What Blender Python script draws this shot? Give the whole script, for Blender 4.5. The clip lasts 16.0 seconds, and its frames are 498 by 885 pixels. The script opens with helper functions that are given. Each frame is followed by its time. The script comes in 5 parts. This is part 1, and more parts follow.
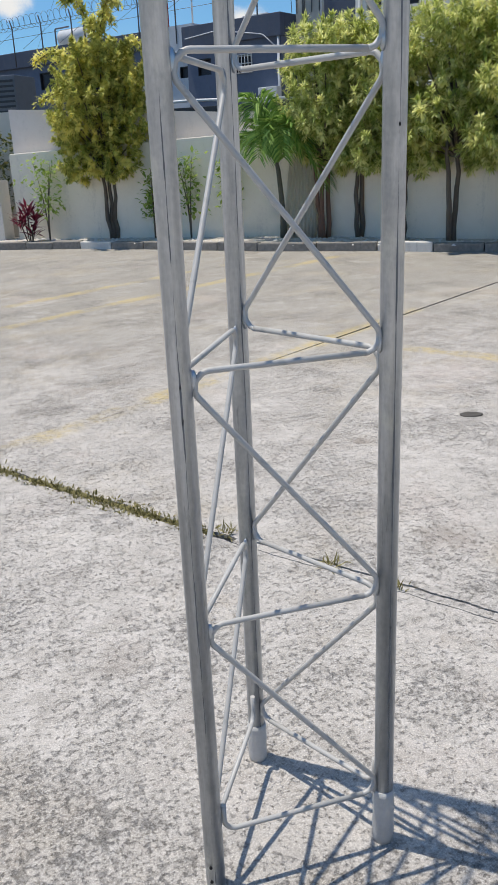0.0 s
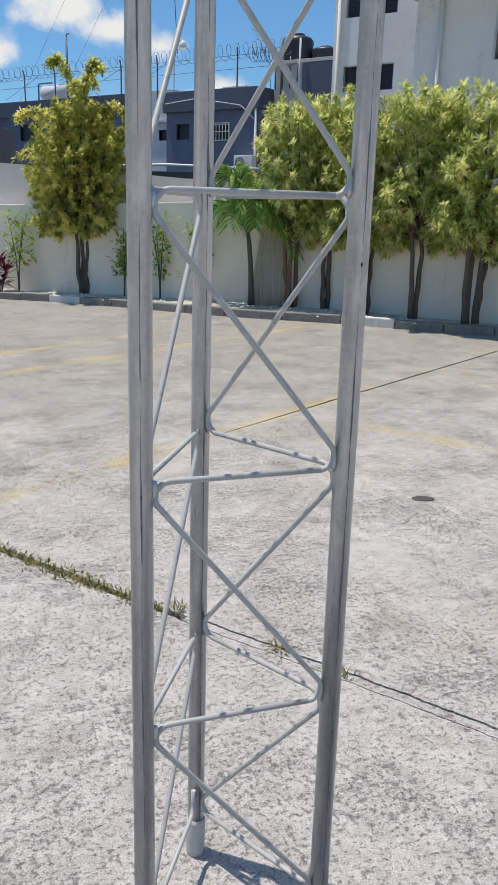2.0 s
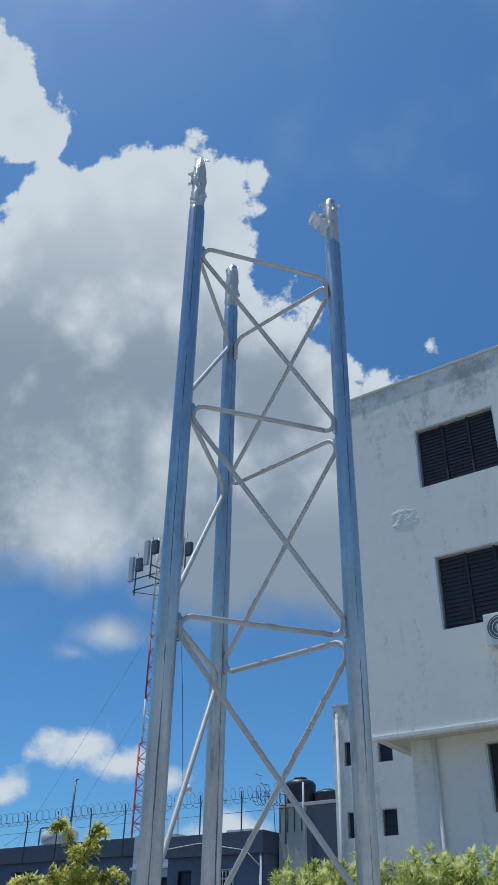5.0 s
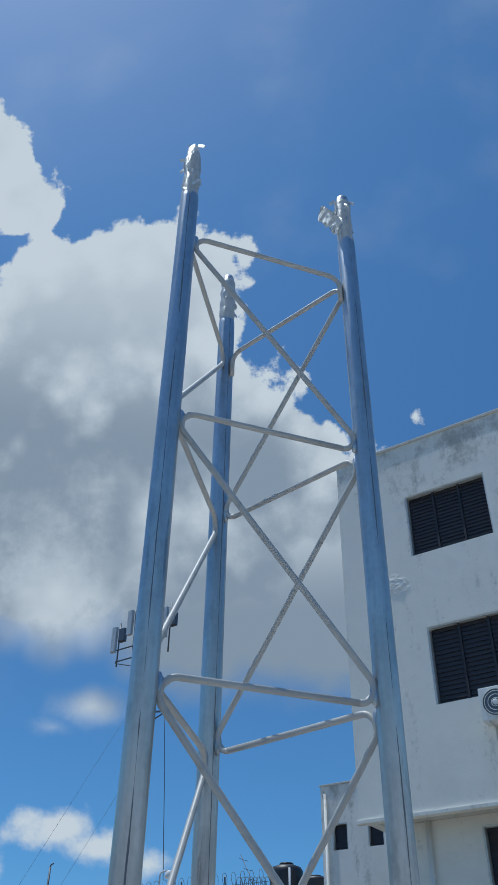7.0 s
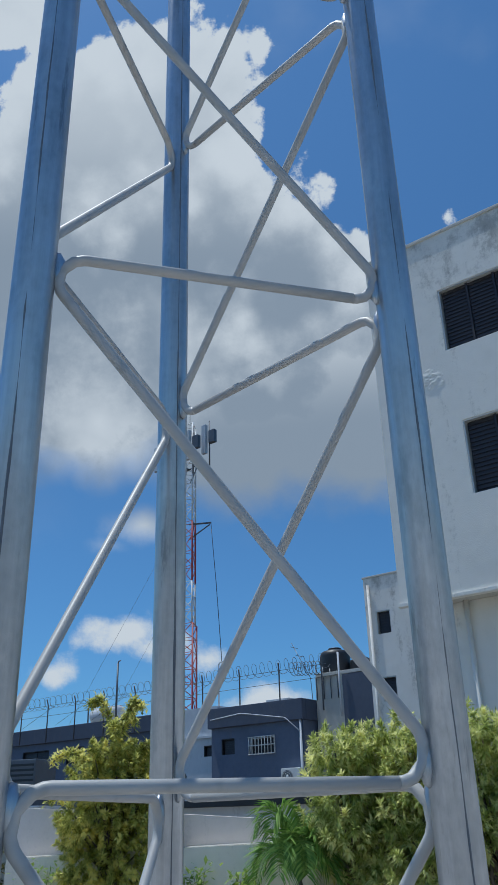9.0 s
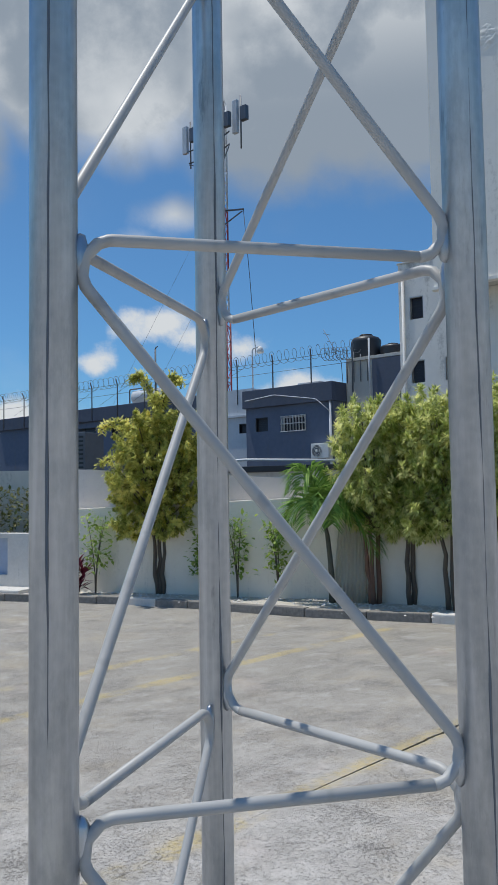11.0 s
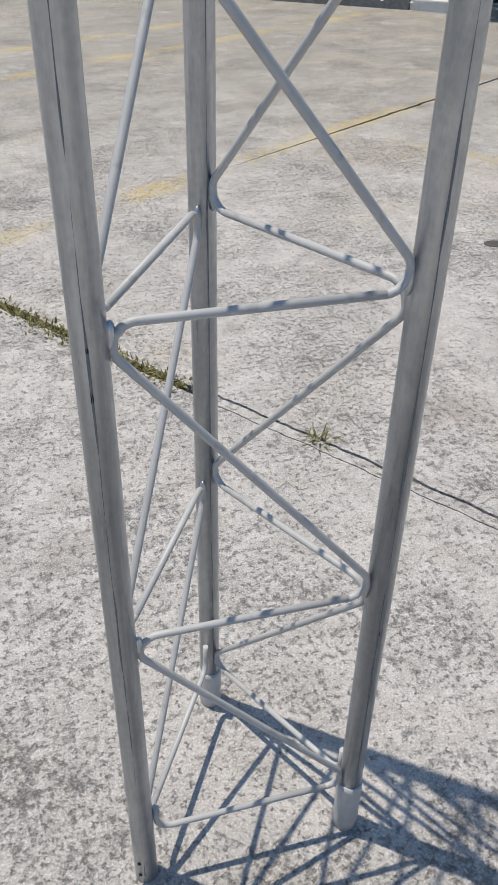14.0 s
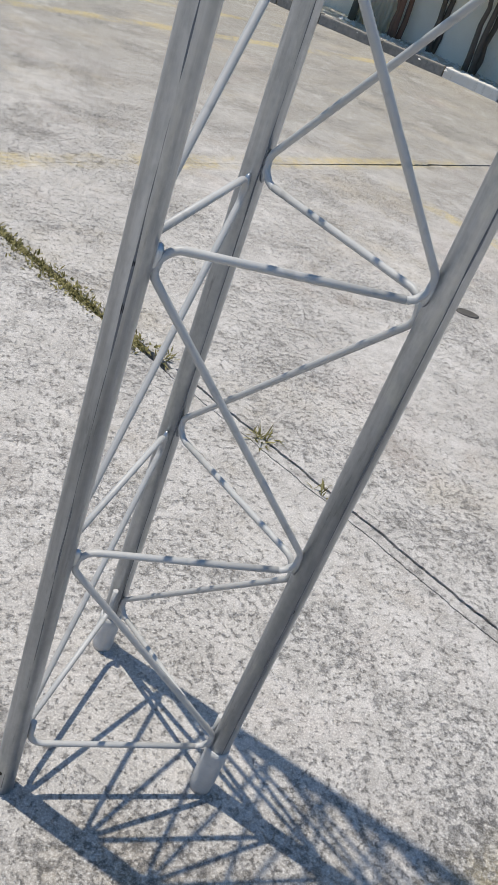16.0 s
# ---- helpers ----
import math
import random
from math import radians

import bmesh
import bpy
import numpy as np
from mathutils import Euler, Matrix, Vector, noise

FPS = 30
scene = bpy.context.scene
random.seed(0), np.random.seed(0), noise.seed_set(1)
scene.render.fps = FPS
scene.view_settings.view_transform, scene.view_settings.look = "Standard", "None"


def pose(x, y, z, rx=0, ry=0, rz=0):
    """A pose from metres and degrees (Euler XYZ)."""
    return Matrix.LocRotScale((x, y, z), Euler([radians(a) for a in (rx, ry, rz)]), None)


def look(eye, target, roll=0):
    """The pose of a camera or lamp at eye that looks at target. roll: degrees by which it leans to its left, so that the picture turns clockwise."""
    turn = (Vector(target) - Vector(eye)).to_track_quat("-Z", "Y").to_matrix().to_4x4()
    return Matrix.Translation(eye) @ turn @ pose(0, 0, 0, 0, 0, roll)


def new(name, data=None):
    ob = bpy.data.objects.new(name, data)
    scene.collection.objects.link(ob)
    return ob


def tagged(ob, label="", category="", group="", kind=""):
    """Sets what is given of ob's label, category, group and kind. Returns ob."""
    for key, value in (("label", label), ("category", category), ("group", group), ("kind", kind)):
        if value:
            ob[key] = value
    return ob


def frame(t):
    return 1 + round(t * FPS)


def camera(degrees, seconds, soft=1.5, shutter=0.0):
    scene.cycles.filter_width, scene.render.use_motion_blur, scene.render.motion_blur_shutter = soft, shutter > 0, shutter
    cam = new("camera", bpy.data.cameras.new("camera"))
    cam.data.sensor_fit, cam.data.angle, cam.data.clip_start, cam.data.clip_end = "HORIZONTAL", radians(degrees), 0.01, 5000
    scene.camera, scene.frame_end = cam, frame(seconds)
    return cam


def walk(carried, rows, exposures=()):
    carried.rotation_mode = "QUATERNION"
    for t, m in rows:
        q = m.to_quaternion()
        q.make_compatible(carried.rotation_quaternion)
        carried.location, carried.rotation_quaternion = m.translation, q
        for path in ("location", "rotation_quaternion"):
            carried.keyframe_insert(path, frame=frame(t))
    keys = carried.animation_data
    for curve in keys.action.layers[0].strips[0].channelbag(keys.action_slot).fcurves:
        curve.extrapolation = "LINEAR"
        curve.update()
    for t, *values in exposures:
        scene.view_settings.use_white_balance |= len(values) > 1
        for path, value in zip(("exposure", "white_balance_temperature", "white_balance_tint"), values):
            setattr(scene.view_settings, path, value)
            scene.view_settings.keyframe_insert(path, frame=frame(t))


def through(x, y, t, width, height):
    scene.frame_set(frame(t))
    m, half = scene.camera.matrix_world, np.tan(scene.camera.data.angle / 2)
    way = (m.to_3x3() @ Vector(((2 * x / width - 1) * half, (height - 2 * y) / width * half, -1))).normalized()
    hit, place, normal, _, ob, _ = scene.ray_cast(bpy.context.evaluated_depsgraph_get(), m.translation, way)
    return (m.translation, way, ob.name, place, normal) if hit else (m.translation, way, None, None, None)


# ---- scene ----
PATH = [
    (0, (-0.3530, -1.0272, 1.1527), (0.1614, 0.7864, 0.4847), -2.54),
    (0.5, (-0.3484, -1.0260, 1.1579), (0.2124, 0.7712, 0.4830), -6.64),
    (1, (-0.3521, -1.0320, 1.1843), (0.2470, 0.7578, 0.5226), -2.97),
    (1.5, (-0.3516, -1.0454, 1.2058), (0.2627, 0.7518, 0.5790), 0.23),
    (2, (-0.3595, -1.0492, 1.2411), (0.2674, 0.7726, 0.7043), 1.64),
    (2.5, (-0.3579, -1.0474, 1.2817), (0.2706, 0.8258, 0.9721), 1.86),
    (3, (-0.3520, -1.0578, 1.3539), (0.2706, 0.8426, 1.3836), 1.85),
    (3.5, (-0.3635, -1.0797, 1.4288), (0.2313, 0.7981, 1.7751), 1.45),
    (4, (-0.3766, -1.1047, 1.4941), (0.1829, 0.7049, 2.1363), 1.21),
    (4.5, (-0.3937, -1.1499, 1.5524), (0.1215, 0.5360, 2.4969), 1.30),
    (7, (-0.3280, -0.8759, 1.6895), (0.1775, 0.6249, 2.9110), 0.97),
    (7.5, (-0.2575, -0.7266, 1.6920), (0.2864, 0.7657, 2.9074), -0.22),
    (8, (-0.1856, -0.6233, 1.6781), (0.3762, 0.9187, 2.8213), -1.18),
    (8.5, (-0.1429, -0.5548, 1.6654), (0.4153, 1.0910, 2.6552), -1.94),
    (9, (-0.1365, -0.5399, 1.6354), (0.3580, 1.2043, 2.4798), -1.59),
    (11.5, (-0.1488, -0.5595, 1.4305), (0.2780, 1.3918, 1.3284), -1.04),
    (12, (-0.1402, -0.5475, 1.3700), (0.2755, 1.3774, 1.0210), -1.84),
    (12.5, (-0.1367, -0.5440, 1.3039), (0.2955, 1.3123, 0.6978), -1.64),
    (13, (-0.1401, -0.5419, 1.2593), (0.2955, 1.2185, 0.4160), -1.09),
    (13.5, (-0.1557, -0.5634, 1.2321), (0.2901, 1.1114, 0.2339), 0.24),
    (14, (-0.1881, -0.6163, 1.1963), (0.2605, 0.9515, 0.0384), 1.20),
    (14.5, (-0.2219, -0.6822, 1.1765), (0.2801, 0.7875, -0.0836), 2.91),
    (15, (-0.2472, -0.7103, 1.1614), (0.2994, 0.7199, -0.1253), 5.93),
    (15.5, (-0.2680, -0.7076, 1.1665), (0.3325, 0.7726, -0.0370), 13.60),
    (16, (-0.2694, -0.6755, 1.1727), (0.3746, 0.8587, 0.0629), 21.48),
]
EXPOSURES = [(0, -0.22, 7000, 10), (2, -0.25, 6950, 10), (3.5, -0.43, 6450, 7), (4.7, -0.57, 6050, 5), (7, -0.69, 5850, 3), (9, -0.67, 5950, 5), (11.4, -0.5, 6750, 8), (12, -0.45, 7150, 8), (13, -0.29, 7250, 9), (14, -0.31, 7050, 10), (16, -0.27, 6950, 9)]
SKY_STRENGTH, SUN_STRENGTH = 0.142, 4.7
cam = camera(33.97, 16.0, soft=1.1)
walk(cam, [(t, look(e, g, r)) for t, e, g, r in PATH], EXPOSURES)

# ---- sky and sun ----
SUN_WAY = Vector((-0.224, 0.173, 1.0)).normalized()
world = bpy.data.worlds.new("sky")
scene.world = world
world.use_nodes = True
wt = world.node_tree


def wmath(op, a, b=0.0, c=0.0, tree=None, clamp=False):
    tree = tree or wt
    n = tree.nodes.new("ShaderNodeMath")
    n.operation, n.use_clamp = op, clamp
    for k, v in enumerate((a, b, c)):
        if isinstance(v, (int, float)):
            n.inputs[k].default_value = v
        else:
            tree.links.new(v, n.inputs[k])
    return n.outputs[0]


def wvec(op, a, b, out=0):
    n = wt.nodes.new("ShaderNodeVectorMath")
    n.operation = op
    for k, v in enumerate((a, b)):
        if isinstance(v, (tuple, Vector)):
            n.inputs[k].default_value = v
        else:
            wt.links.new(v, n.inputs[k])
    return n.outputs[out]


def smooth(tree, v, lo, hi):
    n = tree.nodes.new("ShaderNodeMapRange")
    n.interpolation_type = "SMOOTHSTEP"
    tree.links.new(v, n.inputs[0])
    n.inputs[1].default_value, n.inputs[2].default_value = lo, hi
    return n.outputs[0]


CLOUD_GLOW = (-0.40, 0.0)


def build_sky():
    sky = wt.nodes.new("ShaderNodeTexSky")
    sky.sky_type, sky.sun_disc = "NISHITA", False
    sky.sun_elevation = math.asin(SUN_WAY.z)
    sky.sun_rotation = math.atan2(SUN_WAY.x, SUN_WAY.y)
    sky.air_density, sky.dust_density, sky.ozone_density = 1.0, 0.5, 4.0
    way = wt.nodes.new("ShaderNodeTexCoord").outputs["Generated"]
    ahead, right, up = Vector((0.393, 0.772, 0.5)), Vector((0.891, -0.454, 0.0)), Vector((-0.227, -0.446, 0.866))
    depth = wvec("DOT_PRODUCT", way, ahead, 1)
    safe = wmath("MAXIMUM", depth, 0.08)
    px = wmath("SUBTRACT", wmath("DIVIDE", wvec("DOT_PRODUCT", way, right, 1), safe), 0.012)
    py = wmath("ADD", wmath("DIVIDE", wvec("DOT_PRODUCT", way, up, 1), safe), 0.015)

    def chain(xs, ys, blobs):
        flat = wt.nodes.new("ShaderNodeCombineXYZ")
        wt.links.new(xs, flat.inputs[0])
        wt.links.new(ys, flat.inputs[1])
        best = None
        for x, y, r in blobs:
            d = wvec("DISTANCE", flat.outputs[0], (x, y, 0.0), 1)
            d = wmath("MULTIPLY_ADD", d, -1.0 / r, 1.0)
            d = wmath("MULTIPLY", d, r / 0.16)
            best = d if best is None else wmath("SMOOTH_MAX", best, d, 0.06)
        return best

    # one tall cumulus and a few small flat ones near the horizon
    tall = chain(px, py, ((-0.25, 0.335, 0.125), (-0.195, 0.36, 0.075), (-0.35, 0.31, 0.14), (-0.25, 0.17, 0.16), (-0.12, 0.1, 0.125),
                          (-0.04, 0.04, 0.11), (0.07, 0.01, 0.12), (-0.38, 0.1, 0.2), (-0.52, 0.2, 0.2), (-0.2, -0.02, 0.14),
                          (-0.04, -0.06, 0.11), (-0.12, -0.03, 0.12), (-0.47, 0.04, 0.12), (-0.48, 0.58, 0.07), (-0.41, 0.5, 0.05), (-0.72, 0.05, 0.22)))
    low = chain(px, wmath("MULTIPLY", py, 2.0), ((-0.34, -0.315, 0.062), (-0.39, -0.36, 0.03), (-0.385, -0.60, 0.06), (-0.33, -0.64, 0.06), (-0.28, -0.68, 0.05),
                                                 (-0.5, -0.69, 0.045), (-0.64, -0.85, 0.09), (-0.2, -0.81, 0.07), (-0.1, -0.84, 0.05), (0.24, 1.4, 0.03)))
    ncoord = wt.nodes.new("ShaderNodeCombineXYZ")
    wt.links.new(px, ncoord.inputs[0])
    wt.links.new(py, ncoord.inputs[1])

    def cloud_noise(scale, detail, rough, shift):
        n = wt.nodes.new("ShaderNodeTexNoise")
        n.inputs["Scale"].default_value, n.inputs["Detail"].default_value, n.inputs["Roughness"].default_value = scale, detail, rough
        wt.links.new(wvec("ADD", ncoord.outputs[0], (shift, shift, 0.0)), n.inputs["Vector"])
        return n.outputs[0]

    fine = cloud_noise(12.0, 12.0, 0.66, 0.0)

    def puffs(scale, shift):
        """Round billows: high at scattered centres, falling off around them."""
        n = wt.nodes.new("ShaderNodeTexVoronoi")
        n.feature = "SMOOTH_F1"
        n.inputs["Scale"].default_value, n.inputs["Smoothness"].default_value = scale, 0.35
        bent = wvec("ADD", ncoord.outputs[0], (shift, shift, 0.0))
        wt.links.new(bent, n.inputs["Vector"])
        return wmath("SUBTRACT", 0.45, n.outputs["Distance"])

    billow = wmath("ADD", wmath("MULTIPLY", puffs(11.0, 0.3), 0.42), wmath("MULTIPLY", puffs(27.0, 1.7), 0.30))
    broad = cloud_noise(4.5, 5.0, 0.5, 3.0)
    shape = wmath("MAXIMUM", wmath("ADD", tall, 0.09), low)
    # billowing and crisp above, soft and blurred underneath
    crisp = smooth(wt, wmath("ADD", py, wmath("MULTIPLY", px, 0.25)), -0.12, 0.10)
    crisp = wmath("MAXIMUM", crisp, wmath("MULTIPLY", wmath("SUBTRACT", 1.0, smooth(wt, py, -0.28, -0.18)), 0.55))
    dens = wmath("ADD", shape, wmath("MULTIPLY", wmath("ADD", wmath("MULTIPLY_ADD", fine, 0.95, -0.47), billow), wmath("MULTIPLY_ADD", crisp, 0.62, 0.38)))
    mask = smooth(wt, wmath("DIVIDE", dens, wmath("MULTIPLY_ADD", crisp, -0.32, 0.40)), -0.15, 1.0)
    mask = wmath("MAXIMUM", mask, smooth(wt, tall, 0.10, 0.30))
    front = smooth(wt, depth, 0.1, 0.25)
    mask = wmath("MULTIPLY", mask, front)
    # more fair-weather clouds added over the unseen sky, for less blue fill light
    rest = wt.nodes.new("ShaderNodeTexNoise")
    rest.inputs["Scale"].default_value, rest.inputs["Detail"].default_value, rest.inputs["Roughness"].default_value = 2.6, 8.0, 0.6
    wt.links.new(way, rest.inputs["Vector"])
    scattered = smooth(wt, rest.outputs[0], 0.61, 0.71)
    mask = wmath("MAXIMUM", mask, wmath("MULTIPLY", scattered, wmath("SUBTRACT", 1.0, smooth(wt, depth, 0.15, 0.45))))
    # thin veil high up, broken by noise
    veil = wmath("MULTIPLY", smooth(wt, broad, 0.5, 0.8), 0.12)
    mask = wmath("MAXIMUM", mask, wmath("MULTIPLY", veil, front))
    core = wmath("ADD", wmath("MULTIPLY_ADD", broad, 0.7, -0.33), wmath("ADD", wmath("MULTIPLY", billow, -1.3), wmath("MULTIPLY_ADD", fine, -0.9, 0.45)))
    core = smooth(wt, wmath("ADD", tall, core), 0.06, 0.85)
    high = smooth(wt, wmath("ADD", py, wmath("MULTIPLY", px, 0.2)), 0.10, 0.34)
    glow = wvec("DISTANCE", ncoord.outputs[0], (*CLOUD_GLOW, 0.0), 1)
    glow = wmath("ADD", glow, wmath("ADD", wmath("MULTIPLY_ADD", broad, 0.35, -0.175), wmath("MULTIPLY_ADD", fine, 0.25, -0.125)))
    glow = wmath("SUBTRACT", 1.0, smooth(wt, glow, 0.02, 0.17))
    core = wmath("MULTIPLY", core, wmath("MULTIPLY_ADD", high, -0.72, 1.0))
    core = wmath("MULTIPLY", core, wmath("MULTIPLY_ADD", glow, -0.7, 1.0))
    under = wmath("SUBTRACT", 1.0, smooth(wt, py, -0.06, 0.10))
    core = wmath("MAXIMUM", core, wmath("MULTIPLY", wmath("MULTIPLY", under, wmath("SUBTRACT", 1.0, glow)), smooth(wt, tall, -0.5, -0.1)))
    ramp = wt.nodes.new("ShaderNodeMix")
    ramp.data_type = "RGBA"
    wt.links.new(core, ramp.inputs[0])
    ramp.inputs[6].default_value = (6.7, 6.95, 7.3, 1)
    ramp.inputs[7].default_value = (2.75, 3.25, 3.95, 1)
    tint = wt.nodes.new("ShaderNodeMix")
    tint.data_type, tint.blend_type = "RGBA", "MULTIPLY"
    tint.inputs[0].default_value = 1.0
    wt.links.new(sky.outputs[0], tint.inputs[6])
    height = wt.nodes.new("ShaderNodeSeparateXYZ")
    wt.links.new(way, height.inputs[0])
    hue = wt.nodes.new("ShaderNodeMix")
    hue.data_type = "RGBA"
    wt.links.new(smooth(wt, height.outputs[2], 0.08, 0.5), hue.inputs[0])
    hue.inputs[6].default_value, hue.inputs[7].default_value = (0.57, 0.94, 1.21, 1), (0.58, 0.845, 1.0, 1)
    # whiter and brighter round the sun
    halo = wt.nodes.new("ShaderNodeMix")
    halo.data_type = "RGBA"
    wt.links.new(smooth(wt, wvec("DOT_PRODUCT", way, SUN_WAY, 1), 0.80, 1.0), halo.inputs[0])
    wt.links.new(hue.outputs[2], halo.inputs[6])
    halo.inputs[7].default_value = (0.85, 0.95, 1.02, 1)
    wt.links.new(halo.outputs[2], tint.inputs[7])
    fade = wmath("MULTIPLY_ADD", smooth(wt, height.outputs[2], 0.05, 0.85), 0.32, 0.91)
    deep = wt.nodes.new("ShaderNodeVectorMath")
    deep.operation = "SCALE"
    wt.links.new(tint.outputs[2], deep.inputs[0])
    wt.links.new(fade, deep.inputs["Scale"])
    mixed = wt.nodes.new("ShaderNodeMix")
    mixed.data_type = "RGBA"
    wt.links.new(mask, mixed.inputs[0])
    wt.links.new(deep.outputs[0], mixed.inputs[6])
    wt.links.new(ramp.outputs[2], mixed.inputs[7])
    back = wt.nodes["Background"]
    wt.links.new(mixed.outputs[2], back.inputs[0])
    back.inputs[1].default_value = SKY_STRENGTH


build_sky()
sun = new("sun", bpy.data.lights.new("sun", "SUN"))
sun.data.energy, sun.data.angle, sun.data.color = SUN_STRENGTH, radians(0.53), (1.0, 0.97, 0.925)
sun.matrix_world = look(SUN_WAY * 40, (0, 0, 0))


# ---- materials ----
class Nodes:
    """Small help to wire a node material."""

    def __init__(self, name, rough=0.6, metal=0.0):
        self.m = bpy.data.materials.new(name)
        self.m.use_nodes = True
        self.t = self.m.node_tree
        self.b = self.t.nodes["Principled BSDF"]
        self.b.inputs["Roughness"].default_value, self.b.inputs["Metallic"].default_value = rough, metal
        self.pos = self.t.nodes.new("ShaderNodeNewGeometry").outputs["Position"]
        self.obj = self.t.nodes.new("ShaderNodeTexCoord").outputs["Object"]

    def link(self, a, b):
        self.t.links.new(a, b)

    def noise(self, scale, detail=4.0, rough=0.55, vec=None, stretch=None):
        n = self.t.nodes.new("ShaderNodeTexNoise")
        n.inputs["Scale"].default_value, n.inputs["Detail"].default_value, n.inputs["Roughness"].default_value = scale, detail, rough
        vec = vec or self.pos
        if stretch:
            mp = self.t.nodes.new("ShaderNodeMapping")
            mp.inputs["Scale"].default_value = stretch
            self.link(vec, mp.inputs[0])
            vec = mp.outputs[0]
        self.link(vec, n.inputs["Vector"])
        return n.outputs[0]

    def cells(self, scale, feature="F1", vec=None):
        n = self.t.nodes.new("ShaderNodeTexVoronoi")
        n.feature = feature
        n.inputs["Scale"].default_value = scale
        self.link(vec or self.pos, n.inputs["Vector"])
        return n.outputs["Distance"]

    def math(self, op, a, b=0.0, c=0.0):
        return wmath(op, a, b, c, tree=self.t)

    def step(self, v, lo, hi):
        return smooth(self.t, v, lo, hi)

    def mix(self, f, a, b, blend="MIX"):
        n = self.t.nodes.new("ShaderNodeMix")
        n.data_type, n.blend_type = "RGBA", blend
        for k, v in ((0, f), (6, a), (7, b)):
            if isinstance(v, (int, float)):
                n.inputs[k].default_value = v
            elif isinstance(v, tuple):
                n.inputs[k].default_value = (*v, 1)
            else:
                self.link(v, n.inputs[k])
        return n.outputs[2]

    def color(self, v):
        if isinstance(v, tuple):
            self.b.inputs["Base Color"].default_value = (*v, 1)
        else:
            self.link(v, self.b.inputs["Base Color"])
        return self

    def rough(self, v):
        self.link(v, self.b.inputs["Roughness"])
        return self

    def bump(self, height, dist=0.002, strength=1.0):
        n = self.t.nodes.new("ShaderNodeBump")
        n.inputs["Distance"].default_value, n.inputs["Strength"].default_value = dist, strength
        self.link(height, n.inputs["Height"])
        self.link(n.outputs[0], self.b.inputs["Normal"])
        return self

    def island(self):
        return self.t.nodes.new("ShaderNodeNewGeometry").outputs["Random Per Island"]

    def chance(self):
        return self.t.nodes.new("ShaderNodeObjectInfo").outputs["Random"]

    def axes(self, vec=None):
        n = self.t.nodes.new("ShaderNodeSeparateXYZ")
        self.link(vec or self.pos, n.inputs[0])
        return n.outputs


def plain(name, color, rough=0.6, metal=0.0, spread=0.18, scale=14.0, bump=0.001):
    """Paint, plastic or metal with slight mottling, dirt and relief."""
    n = Nodes(name, rough, metal)
    a = n.noise(scale, 5)
    dirt = n.step(n.noise(scale * 0.23, 6, 0.65), 0.45, 0.75)
    c = n.mix(a, tuple(v * (1 - spread) for v in color), tuple(min(1, v * (1 + spread)) for v in color))
    c = n.mix(n.math("MULTIPLY", dirt, 0.3), c, tuple(v * 0.55 for v in color))
    n.color(c).rough(n.math("MULTIPLY_ADD", a, 0.25, rough - 0.12)).bump(n.noise(scale * 5, 4), bump, 0.5)
    return n.m


SPILLS = ((0.97, 1.93, 0.05, 0.6), (0.855, 1.02, 0.13, 0.5), (-0.20, 0.70, 0.10, 0.35), (0.40, 1.62, 0.05, 0.4))


